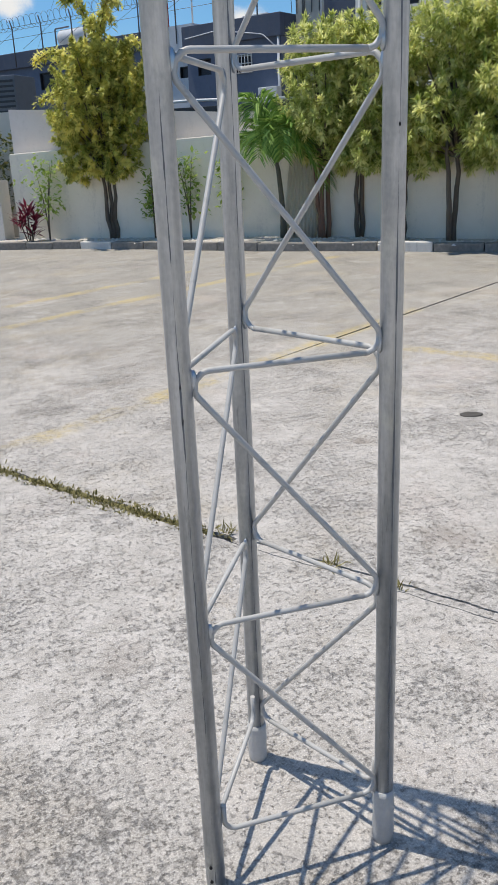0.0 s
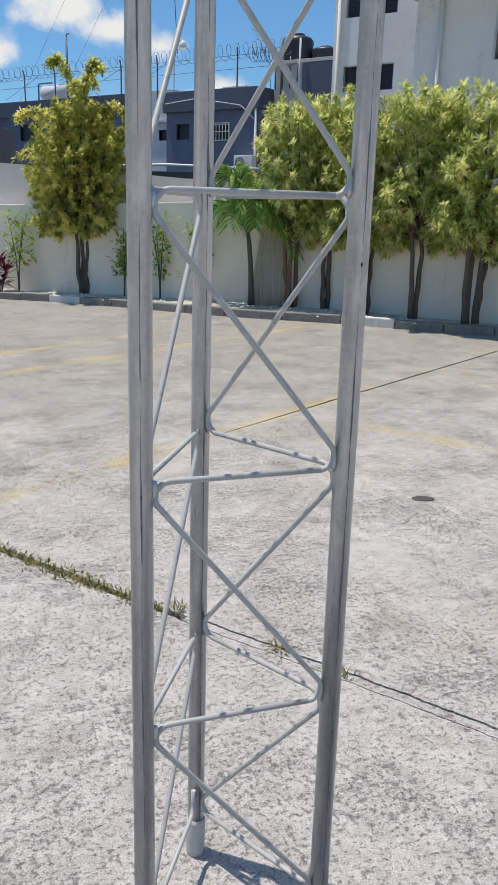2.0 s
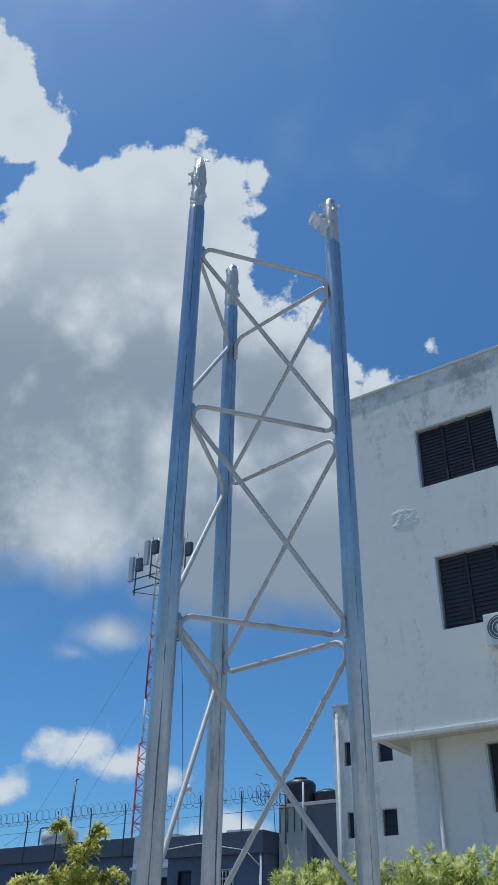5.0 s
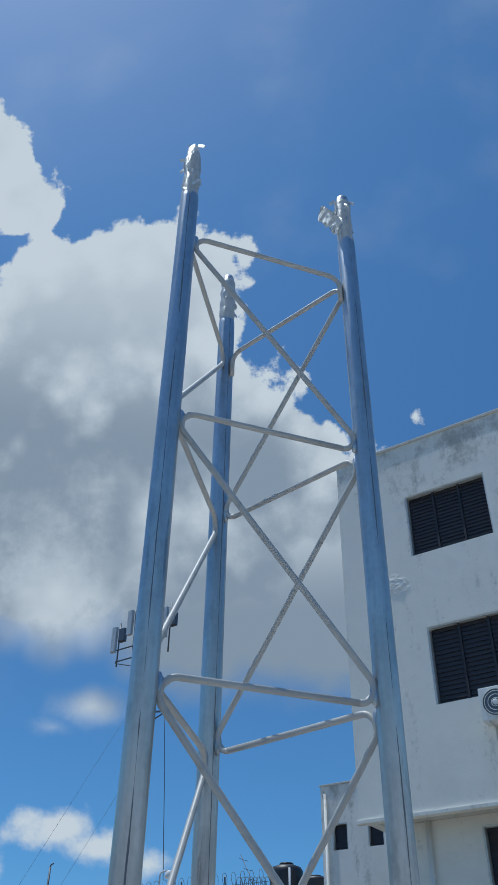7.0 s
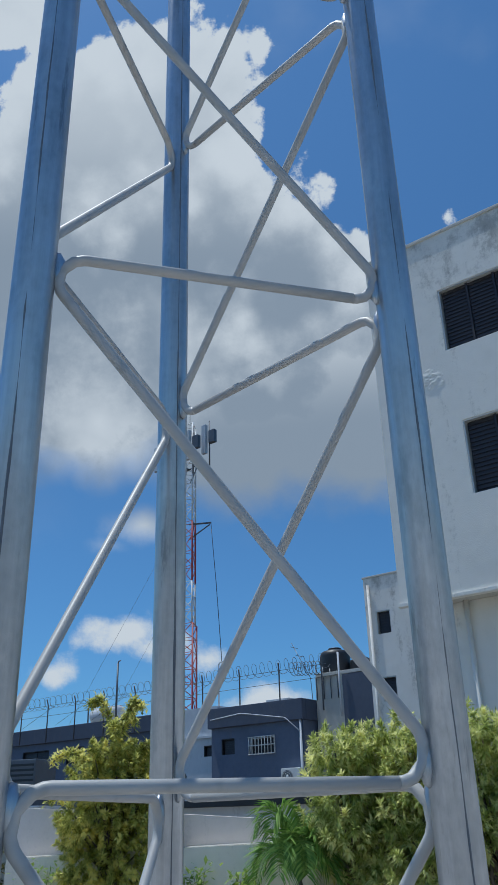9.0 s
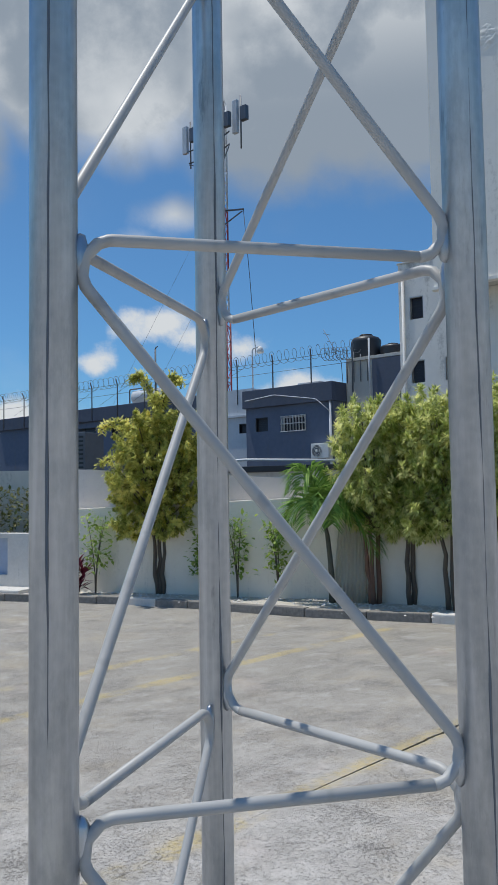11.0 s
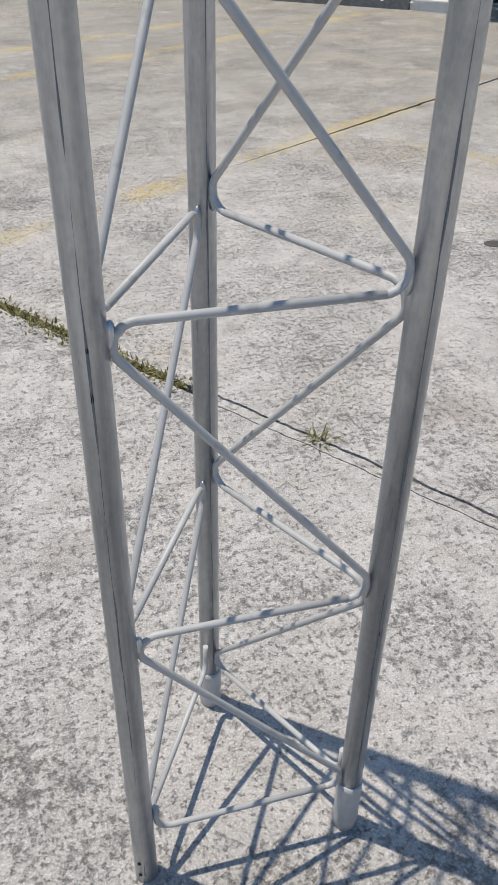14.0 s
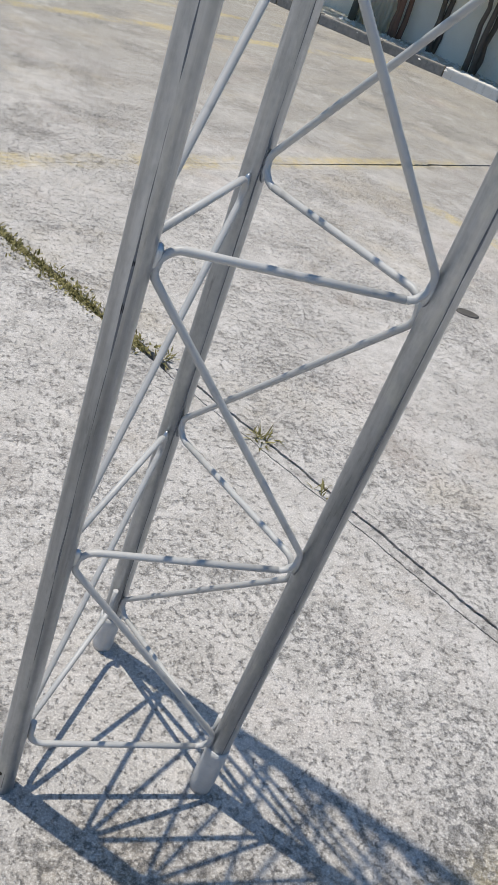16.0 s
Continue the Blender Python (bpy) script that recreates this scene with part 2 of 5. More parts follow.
def concrete_yard():
    """Weathered exposed-aggregate concrete: pale paste, dark pits and grit, faded yellow bay lines."""
    n = Nodes("yard_concrete", 0.9)
    ax = n.axes()
    across = n.math("ADD", n.math("MULTIPLY", ax[0], 0.5624), n.math("MULTIPLY", ax[1], -0.8282))
    along = n.math("ADD", n.math("MULTIPLY", ax[0], 0.8), n.math("MULTIPLY", ax[1], 0.6))
    mid = n.noise(6.0, 6, 0.65)
    grain = n.noise(70.0, 6, 0.82)
    fine = n.noise(230.0, 4, 0.8)
    worn = n.noise(2.3, 6, 0.62)
    base = n.mix(n.step(n.noise(14.0, 8, 0.8), 0.38, 0.62), (0.395, 0.368, 0.338), (0.582, 0.545, 0.508))
    # broad tone: paler worn areas, greyer damp ones, brown stains
    base = n.mix(n.math("MULTIPLY", n.step(n.noise(0.7, 6, 0.62), 0.38, 0.68), 0.55), base, (0.40, 0.372, 0.34))
    stain = n.step(n.noise(1.6, 8, 0.74), 0.53, 0.70)
    base = n.mix(n.math("MULTIPLY", stain, 0.36), base, (0.38, 0.295, 0.22))
    grey = n.step(n.noise(0.45, 4, 0.6), 0.48, 0.68)
    base = n.mix(n.math("MULTIPLY", grey, 0.16), base, (0.31, 0.298, 0.28))
    # browner and darker as y grows; the bands and scabs below follow it
    far_brown = n.math("MULTIPLY", n.step(n.math("ADD", ax[1], n.math("MULTIPLY_ADD", worn, 3.0, -1.5)), 1.2, 6.0), 0.70)
    base = n.mix(far_brown, base, (0.252, 0.228, 0.182))
    # long wear bands along the bays, ochre dust and rusty tints
    lane = n.t.nodes.new("ShaderNodeCombineXYZ")
    n.link(n.math("MULTIPLY", across, 5.5), lane.inputs[0])
    n.link(n.math("MULTIPLY", along, 0.9), lane.inputs[1])
    band = n.step(n.noise(1.0, 7, 0.7, vec=lane.outputs[0]), 0.46, 0.64)
    base = n.mix(n.math("MULTIPLY", band, n.math("MULTIPLY_ADD", far_brown, 0.5, 0.12)), base, (0.235, 0.205, 0.165))
    ochre = n.step(n.noise(0.95, 6, 0.7), 0.50, 0.66)
    base = n.mix(n.math("MULTIPLY", ochre, 0.42), base, (0.43, 0.355, 0.245))
    rosy = n.step(n.noise(1.3, 5, 0.66), 0.46, 0.28)
    base = n.mix(n.math("MULTIPLY", rosy, 0.3), base, (0.47, 0.375, 0.33))
    scab = n.step(n.math("ADD", n.noise(11.0, 9, 0.84), n.math("MULTIPLY_ADD", worn, 0.34, -0.17)), 0.51, 0.63)
    base = n.mix(n.math("MULTIPLY", scab, n.math("MULTIPLY_ADD", far_brown, 0.45, 0.08)), base, (0.185, 0.165, 0.140))
    pale = n.step(n.noise(3.1, 8, 0.76), 0.47, 0.35)
    base = n.mix(n.math("MULTIPLY", pale, 0.3), base, (0.66, 0.62, 0.57))
    # blotches a hand or two wide, with ragged rims
    blot = n.step(n.noise(4.6, 9, 0.78), 0.52, 0.66)
    base = n.mix(n.math("MULTIPLY", blot, 0.28), base, (0.215, 0.198, 0.178))
    # single old spills
    for sx, sy, size, strength in SPILLS:
        d = n.math("SQRT", n.math("ADD", n.math("POWER", n.math("SUBTRACT", ax[0], sx), 2.0), n.math("POWER", n.math("SUBTRACT", ax[1], sy), 2.0)))
        d = n.math("ADD", d, n.math("MULTIPLY_ADD", n.noise(16.0, 5, 0.7), size * 1.6, -0.8 * size))
        base = n.mix(n.math("MULTIPLY", n.math("SUBTRACT", 1.0, n.step(d, size * 0.35, size)), strength), base, (0.20, 0.165, 0.135))
    # grit and pits of several sizes, more of them where the paste has worn
    shift = n.math("MULTIPLY_ADD", worn, 0.22, -0.11)
    pit = n.step(n.math("ADD", grain, shift), 0.52, 0.66)
    speck = n.step(n.math("ADD", fine, shift), 0.50, 0.68)
    crumb = n.step(n.math("ADD", n.noise(27.0, 8, 0.8), shift), 0.54, 0.68)
    base = n.mix(n.math("MULTIPLY", pit, 0.58), base, (0.12, 0.108, 0.098))
    base = n.mix(n.math("MULTIPLY", speck, 0.45), base, (0.12, 0.112, 0.105))
    base = n.mix(n.math("MULTIPLY", crumb, 0.48), base, (0.145, 0.13, 0.115))
    base = n.mix(n.math("MULTIPLY", n.step(fine, 0.49, 0.36), 0.55), base, (0.82, 0.79, 0.735))
    base = n.mix(n.math("MULTIPLY", n.step(grain, 0.46, 0.34), 0.30), base, (0.74, 0.70, 0.65))
    # faded line paint
    paint = None
    for axis, at, other, lo, hi in ((across, -2.26, along, 0.9, 4.9), (across, -4.62, along, 1.5, 7.5), (across, 0.50, along, -3.0, 0.55), (along, 3.55, across, -2.1, 0.6), (across, -5.4, along, 3.0, 6.5)):
        d = n.math("ABSOLUTE", n.math("SUBTRACT", n.math("ADD", axis, n.math("MULTIPLY_ADD", mid, 0.14, -0.07)), at))
        line = n.math("SUBTRACT", 1.0, n.step(d, 0.035, 0.10))
        span = n.math("MULTIPLY", n.step(other, lo, lo + 0.3), n.math("SUBTRACT", 1.0, n.step(other, hi - 0.3, hi)))
        line = n.math("MULTIPLY", line, span)
        paint = line if paint is None else n.math("MAXIMUM", paint, line)
    left = n.math("MULTIPLY", n.step(n.noise(1.9, 6, 0.7), 0.38, 0.60), n.step(n.noise(30, 6, 0.78), 0.34, 0.58))
    base = n.mix(n.math("MULTIPLY", n.math("MULTIPLY", paint, left), 0.62), base, (0.58, 0.44, 0.16))
    n.color(base)
    h = n.math("SUBTRACT", n.math("MULTIPLY", grain, 0.9), n.math("MULTIPLY", pit, 0.8))
    h = n.math("ADD", h, n.math("MULTIPLY", fine, 0.5))
    h = n.math("SUBTRACT", h, n.math("MULTIPLY", crumb, 0.7))
    n.bump(h, 0.004, 0.9)
    return n.m


def galvanised(name, tone=1.0, metal=0.8):
    """Hot-dip galvanised steel, dull and streaked along its length."""
    n = Nodes(name, 0.42, metal)
    streak = n.step(n.noise(1.0, 6, 0.64, stretch=(80, 80, 4.0)), 0.28, 0.72)
    spangle = n.cells(120)
    patch = n.noise(11.0, 7, 0.68, stretch=(1.6, 1.6, 0.55))
    c = n.mix(streak, (0.355 * tone, 0.385 * tone, 0.42 * tone), (0.545 * tone, 0.58 * tone, 0.625 * tone))
    c = n.mix(n.math("MULTIPLY", n.step(patch, 0.46, 0.62), 0.5), c, (0.30 * tone, 0.33 * tone, 0.36 * tone))
    c = n.mix(n.math("MULTIPLY", n.step(n.noise(17.0, 6, 0.7, stretch=(1, 1, 0.5)), 0.55, 0.7), 0.45), c, (0.62 * tone, 0.66 * tone, 0.635 * tone))
    c = n.mix(n.math("MULTIPLY", spangle, 0.22), c, (0.7 * tone, 0.72 * tone, 0.72 * tone))
    dark = n.step(n.noise(1.0, 6, 0.7, stretch=(60, 60, 7)), 0.60, 0.72)
    c = n.mix(n.math("MULTIPLY", dark, 0.55), c, (0.13, 0.14, 0.15))
    blot = n.step(n.noise(14.0, 7, 0.72, stretch=(2.2, 2.2, 0.8)), 0.50, 0.64)
    c = n.mix(n.math("MULTIPLY", blot, 0.28), c, (0.24, 0.275, 0.30))
    n.color(c).rough(n.math("MULTIPLY_ADD", patch, 0.3, 0.22)).bump(n.math("ADD", streak, n.noise(240, 3)), 0.0004, 0.5)
    return n.m


def dull_rod():
    """Zinc-coated round bar, even pale grey with faint dull spots."""
    n = Nodes("galvanised_rod", 0.5, 0.05)
    n.b.inputs["Specular IOR Level"].default_value = 0.3
    a = n.noise(30.0, 2, 0.5)
    c = n.mix(a, (0.40, 0.395, 0.38), (0.52, 0.51, 0.49))
    c = n.mix(n.math("MULTIPLY", n.step(n.noise(45.0, 2, 0.5), 0.60, 0.72), 0.4), c, (0.28, 0.28, 0.275))
    n.color(c).rough(n.math("MULTIPLY_ADD", a, 0.2, 0.38))
    return n.m


def stucco(name, a, b, stains=0.5, scale=1.0, relief=0.006, mouldy=None):
    """Painted cement render with damp streaks and mould below edges."""
    n = Nodes(name, 0.85)
    big = n.noise(0.8 * scale, 6, 0.62)
    c = n.mix(n.noise(9 * scale, 5), a, b)
    drip = n.noise(1.0, 6, 0.68, stretch=(5 * scale, 5 * scale, 0.55))
    mould = n.step(n.math("ADD", n.math("MULTIPLY", drip, 0.6), n.math("MULTIPLY", n.noise(26 * scale, 6, 0.75), 0.4)), 0.53, 0.66)
    c = n.mix(n.math("MULTIPLY", n.step(big, 0.45, 0.75), 0.35), c, tuple(v * 0.75 for v in a))
    c = n.mix(n.math("MULTIPLY", mould, stains), c, (0.16, 0.155, 0.14))
    if mouldy:
        # black algae that has grown down from the roof edge
        lift = n.math("MULTIPLY", n.step(n.axes()[2], *mouldy), 0.12)
        algae = n.step(n.math("ADD", n.math("ADD", n.math("MULTIPLY", n.noise(2.4, 8, 0.78), 0.6), n.math("MULTIPLY", drip, 0.4)), lift), 0.56, 0.72)
        c = n.mix(n.math("MULTIPLY", algae, 0.5), c, (0.19, 0.18, 0.155))
    n.color(c)
    n.bump(n.math("ADD", n.math("MULTIPLY", n.noise(1.6 * scale, 4), 2.0), n.math("MULTIPLY", n.noise(45, 5), 0.35)), relief, 0.6)
    return n.m


def leafy(name, deep, light, tip=None, through=0.3):
    """Leaf: colour varies leaf by leaf, some light passes through."""
    n = Nodes(name, 0.6)
    n.b.inputs["Specular IOR Level"].default_value = 0.25
    r = n.island()
    c = n.mix(r, deep, light)
    if tip:
        c = n.mix(n.step(n.noise(5.5, 3), 0.46, 0.62), c, tip)
    n.color(c)
    tr = n.t.nodes.new("ShaderNodeBsdfTranslucent")
    n.link(c, tr.inputs[0])
    sh = n.t.nodes.new("ShaderNodeMixShader")
    sh.inputs[0].default_value = through
    n.link(n.b.outputs[0], sh.inputs[1])
    n.link(tr.outputs[0], sh.inputs[2])
    n.link(sh.outputs[0], n.t.nodes["Material Output"].inputs[0])
    return n.m


def bark(name, a, b):
    n = Nodes(name, 0.9)
    f = n.noise(1.0, 6, 0.7, stretch=(45, 45, 7))
    n.color(n.mix(f, a, b)).bump(f, 0.01, 0.8)
    return n.m


def film_wrap():
    """Torn cloudy stretch film."""
    n = Nodes("stretch_film", 0.3)
    f = n.noise(70, 6, 0.65)
    n.color(n.mix(f, (0.48, 0.49, 0.48), (0.76, 0.76, 0.74)))
    n.b.inputs["Transmission Weight"].default_value = 0.25
    n.bump(n.noise(90, 5), 0.004, 1.0)
    return n.m


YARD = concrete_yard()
STEEL = galvanised("galvanised_leg", 1.0, 0.92)
ROD = dull_rod()
SEAM = plain("seam_dark", (0.17, 0.18, 0.195), 0.6, 0.3)
HOLE = plain("hole_dark", (0.02, 0.02, 0.02), 0.9)
TAPE = plain("pale_tape", (0.50, 0.495, 0.48), 0.5, 0.0, 0.25, 45, 0.003)
FILM = film_wrap()
WALL_LOW = stucco("wall_render_grey", (0.84, 0.765, 0.635), (0.90, 0.83, 0.715), 0.2)
WALL_HIGH = stucco("wall_render_pink", (0.72, 0.64, 0.59), (0.80, 0.73, 0.68), 0.15)
FACADE = stucco("facade_white", (0.76, 0.73, 0.67), (0.84, 0.81, 0.75), 0.3, 0.5, 0.012, (9.4, 12.7))
ANNEX = stucco("annex_white", (0.76, 0.735, 0.69), (0.85, 0.825, 0.78), 0.34, 0.5, 0.01, (6.6, 8.2))
BLUE = stucco("house_blue_grey", (0.105, 0.13, 0.19), (0.15, 0.178, 0.245), 0.45, 0.6)
BLUE_DARK = stucco("house_blue_dark", (0.075, 0.09, 0.13), (0.10, 0.12, 0.165), 0.4, 0.6)
PALE = stucco("house_white", (0.55, 0.58, 0.62), (0.64, 0.66, 0.69), 0.3, 0.6)
RAW = stucco("raw_concrete", (0.52, 0.50, 0.45), (0.64, 0.61, 0.55), 0.45, 0.7)
KERB = stucco("kerb_concrete", (0.13, 0.12, 0.105), (0.36, 0.335, 0.30), 0.7, 3.0, 0.02)
KERB_WHITE = stucco("kerb_whitewash", (0.60, 0.57, 0.52), (0.74, 0.71, 0.66), 0.45, 3.0, 0.012)
GRAVEL = stucco("bed_gravel", (0.44, 0.40, 0.34), (0.62, 0.57, 0.50), 0.5, 6.0, 0.02)
SOIL = plain("soil", (0.10, 0.085, 0.065), 0.95, 0, 0.35, 6)
WOOD = plain("louvre_brown", (0.032, 0.026, 0.027), 0.45, 0.0, 0.25, 20)
ALU = plain("aluminium", (0.62, 0.62, 0.60), 0.4, 0.3)
GLASS_DARK = plain("dark_pane", (0.02, 0.022, 0.028), 0.12)
BLACK = plain("black_plastic", (0.025, 0.026, 0.03), 0.45)
WHITE = plain("white_plastic", (0.72, 0.72, 0.70), 0.5)
RED = plain("mast_red", (0.42, 0.055, 0.05), 0.5)
MASTWHITE = plain("mast_white", (0.72, 0.72, 0.72), 0.5)
DARKSTEEL = plain("dark_steel", (0.14, 0.15, 0.17), 0.5, 0.5)
DRACAENA = leafy("striped_leaf", (0.23, 0.30, 0.055), (0.72, 0.75, 0.27), (0.92, 0.90, 0.44), 0.52)
ARALIA = leafy("bush_leaf", (0.24, 0.28, 0.05), (0.72, 0.70, 0.21), (0.92, 0.85, 0.30), 0.52)
PALMLEAF = leafy("palm_leaf", (0.08, 0.20, 0.035), (0.34, 0.50, 0.12), None, 0.4)
SAPLING = leafy("sapling_leaf", (0.20, 0.30, 0.05), (0.46, 0.56, 0.15), None, 0.4)
CORDYLINE = leafy("red_leaf", (0.12, 0.015, 0.03), (0.27, 0.04, 0.07))
# translucent only to keep the added sheet pale in the tree shade
SHEET = leafy("pale_streak_sheet", (0.78, 0.75, 0.66), (0.84, 0.81, 0.73), None, 0.55)
WEED = leafy("weed_leaf", (0.11, 0.10, 0.035), (0.34, 0.30, 0.13), None, 0.2)
HEDGE = leafy("hedge_leaf", (0.07, 0.10, 0.025), (0.2, 0.19, 0.07))
BARK = bark("bark", (0.07, 0.055, 0.042), (0.19, 0.15, 0.115))
REDBARK = bark("reddish_bark", (0.11, 0.055, 0.035), (0.30, 0.165, 0.11))
PALMBARK = bark("palm_bark", (0.06, 0.06, 0.045), (0.16, 0.15, 0.11))

IRON = plain("worn_iron", (0.085, 0.078, 0.07), 0.7, 0.2, 0.35, 40, 0.003)


# ---- building help ----
def part(name, bm, material, parent=None, label="", smooth_faces=False):
    """Links a bmesh as one mesh object under a thing or part."""
    me = bpy.data.meshes.new(name)
    bm.to_mesh(me)
    bm.free()
    me.materials.append(material)
    if smooth_faces:
        me.polygons.foreach_set("use_smooth", [True] * len(me.polygons))
    ob = new(name, me)
    ob.parent = parent
    if label:
        tagged(ob, label)
    return ob


def mesh_part(name, verts, faces, material, parent=None, smooth_faces=False):
    me = bpy.data.meshes.new(name)
    me.from_pydata(verts, [], faces)
    me.materials.append(material)
    if smooth_faces:
        me.polygons.foreach_set("use_smooth", [True] * len(me.polygons))
    ob = new(name, me)
    ob.parent = parent
    return ob


def thing(name, m, label, category, group="", kind=""):
    ob = new(name)
    ob.matrix_world = m
    return tagged(ob, label, category, group, kind)


def add_box(bm, lo, hi, bevel=0.0):
    r = bmesh.ops.create_cube(bm, size=1.0)
    for v in r["verts"]:
        v.co = [lo[i] + (v.co[i] + 0.5) * (hi[i] - lo[i]) for i in range(3)]
    if bevel:
        edges = list({e for v in r["verts"] for e in v.link_edges})
        bmesh.ops.bevel(bm, geom=edges, offset=bevel, segments=2, affect="EDGES", profile=0.6)
    return bm


def box(lo, hi, bevel=0.0):
    return add_box(bmesh.new(), lo, hi, bevel)


def add_tube(bm, pts, radius, seg=8, caps=True):
    """A round bar along points; radius may be a list."""
    pts = [Vector(p) for p in pts]
    rad = radius if isinstance(radius, (list, tuple)) else [radius] * len(pts)
    rings = []
    side = None
    for i, p in enumerate(pts):
        t = (pts[min(i + 1, len(pts) - 1)] - pts[max(i - 1, 0)]).normalized()
        if side is None:
            side = t.orthogonal().normalized()
        else:
            side = (side - t * side.dot(t)).normalized()
        other = t.cross(side)
        rings.append([bm.verts.new(p + (side * math.cos(k * math.tau / seg) + other * math.sin(k * math.tau / seg)) * rad[i]) for k in range(seg)])
    for a, b in zip(rings, rings[1:]):
        for k in range(seg):
            bm.faces.new((a[k], a[(k + 1) % seg], b[(k + 1) % seg], b[k])).smooth = True
    if caps:
        bm.faces.new(rings[0][::-1])
        bm.faces.new(rings[-1])
    return bm


def tube(pts, radius, seg=8, caps=True):
    return add_tube(bmesh.new(), pts, radius, seg, caps)


def add_lathe(bm, profile, seg=20, centre=(0, 0), wobble=0.0, rng=None):
    """Turns (radius, height) rows about an upright axis."""
    rings = []
    for r, z in profile:
        rings.append([bm.verts.new((centre[0] + (r + (rng.uniform(-wobble, wobble) if rng else 0)) * math.cos(k * math.tau / seg),
                                    centre[1] + (r + (rng.uniform(-wobble, wobble) if rng else 0)) * math.sin(k * math.tau / seg),
                                    z + (rng.uniform(-wobble, wobble) if rng else 0))) for k in range(seg)])
    for a, b in zip(rings, rings[1:]):
        for k in range(seg):
            bm.faces.new((a[k], a[(k + 1) % seg], b[(k + 1) % seg], b[k])).smooth = True
    bm.faces.new(rings[0][::-1])
    bm.faces.new(rings[-1])
    return bm


def lathe(profile, seg=20, centre=(0, 0), wobble=0.0, rng=None):
    return add_lathe(bmesh.new(), profile, seg, centre, wobble, rng)


def rounded(pts, radius, steps=6):
    """The polyline with its inner corners rounded off."""
    pts = [Vector(p) for p in pts]
    out = [pts[0]]
    for a, p, b in zip(pts, pts[1:], pts[2:]):
        u, v = (a - p).normalized(), (b - p).normalized()
        half = u.angle(v) / 2
        cut = min(radius / math.tan(half), 0.48 * (a - p).length, (b - p).length)
        r = cut * math.tan(half)
        mid = p + (u + v).normalized() * (r / math.sin(half))
        s, e = p + u * cut - mid, p + v * cut - mid
        for k in range(steps + 1):
            f = k / steps
            d = (s * (1 - f) + e * f).normalized() * r
            out.append(mid + d)
    out.append(pts[-1])
    return out


# ---- ground and yard ----
GRID = pose(0, 0, 0, 0, 0, -53.13)


def build_ground():
    bm = bmesh.new()
    vs = [bm.verts.new(p) for p in ((-900, -900, -0.09), (900, -900, -0.09), (900, 900, -0.09), (-900, 900, -0.09))]
    bm.faces.new(vs)
    tagged(part("ground", bm, SOIL), "dark bare soil around and under the concrete yard", "ground", kind="structure")
    yard = thing("pavement", GRID, "weathered pale concrete yard slabs with open joints", "pavement", kind="structure")
    rng = random.Random(5)

    def ragged(fixed, lo, hi, along_x, amp, shut=-99.0, pull=0.0):
        """Points along one slab edge, chipped where it is near; the joint is shut up to that distance."""
        pts, q = [], lo
        while q < hi:
            near = abs(q) < 4.5 and q > shut
            shared = 0.016 * noise.noise((q * 2.3, 4, 0)) + 0.006 * noise.noise((q * 9, 4, 0))
            w = shared + amp * (noise.noise((q * 14, fixed, 3)) + 0.8 * noise.noise((q * 47, fixed, 7)) + 0.7 * noise.noise((q * 120, fixed, 9))) if near else 0
            w += pull if q <= shut else 0
            pts.append((q, fixed + w) if along_x else (fixed + w, q))
            q += 0.009 if near else 1.5
        pts.append((hi, fixed) if along_x else (fixed, hi))
        return pts

    def slab(south, east, north, west):
        ring = south[:-1] + east[:-1] + north[::-1][:-1] + west[::-1][:-1]
        bm = bmesh.new()
        top = [bm.verts.new((x, y, 0)) for x, y in ring]
        low = [bm.verts.new((x, y, -0.09)) for x, y in ring]
        bm.faces.new(top)
        for k in range(len(ring)):
            bm.faces.new((low[k], low[(k + 1) % len(ring)], top[(k + 1) % len(ring)], top[k]))
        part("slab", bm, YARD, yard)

    A, strip = 0.905, 0.040
    mid = -0.85

    def seam_south(lo, hi):
        return ragged(A, lo, hi, True, 0.0035)

    # yard side where the camera stands
    slab([(-30, -16), (30, -16)], [(30, -16), (30, A)], seam_south(-30, 30), [(-30, -16), (-30, A)])
    # narrow mortar strip between two cracks
    slab(ragged(A + 0.0035, mid, 14, True, 0.003), [(14, A), (14, A + strip)], ragged(A + strip - 0.003, mid, 14, True, 0.004), [(mid, A + 0.005), (mid, A + strip)])
    gap = 0.010
    for lo, hi in ((-2.24, 30), (-4.58, -2.24), (-30, -4.58)):
        south = [p for p in ragged(A + strip + 0.0065, max(lo, -30), hi, True, 0.0045)]
        if lo < mid:
            south = [(x, y - (0.014 if x < mid else 0)) for x, y in south]
        y0, y1 = A + strip, 16
        east = ragged(hi - gap, y0, y1, False, 0.007, 3.8 if hi > -3 else 50, gap - 0.0006) if hi < 20 else [(hi, y0), (hi, y1)]
        west = ragged(lo + gap, y0, y1, False, 0.007, 3.8 if lo > -3 else 50, 0.0006 - gap) if lo > -20 else [(lo, y0), (lo, y1)]
        south[0], south[-1] = (west[0][0], south[0][1]), (east[0][0], south[-1][1])
        lean = 0.047
        if hi < 20:
            east = [(x + lean * y, y) for x, y in east]
        if lo > -20:
            west = [(x + lean * y, y) for x, y in west]
        inner = [p for p in south[1:-1] if west[0][0] + 0.004 < p[0] < east[0][0] - 0.004]
        south = [(west[0][0], south[0][1])] + inner + [(east[0][0], south[-1][1])]
        east = [south[-1]] + [p for p in east[1:] if p[1] > y0 + 0.05]
        west = [south[0]] + [p for p in west[1:] if p[1] > y0 + 0.05]
        slab(south, east, [(west[-1][0], y1), (east[-1][0], y1)], west)
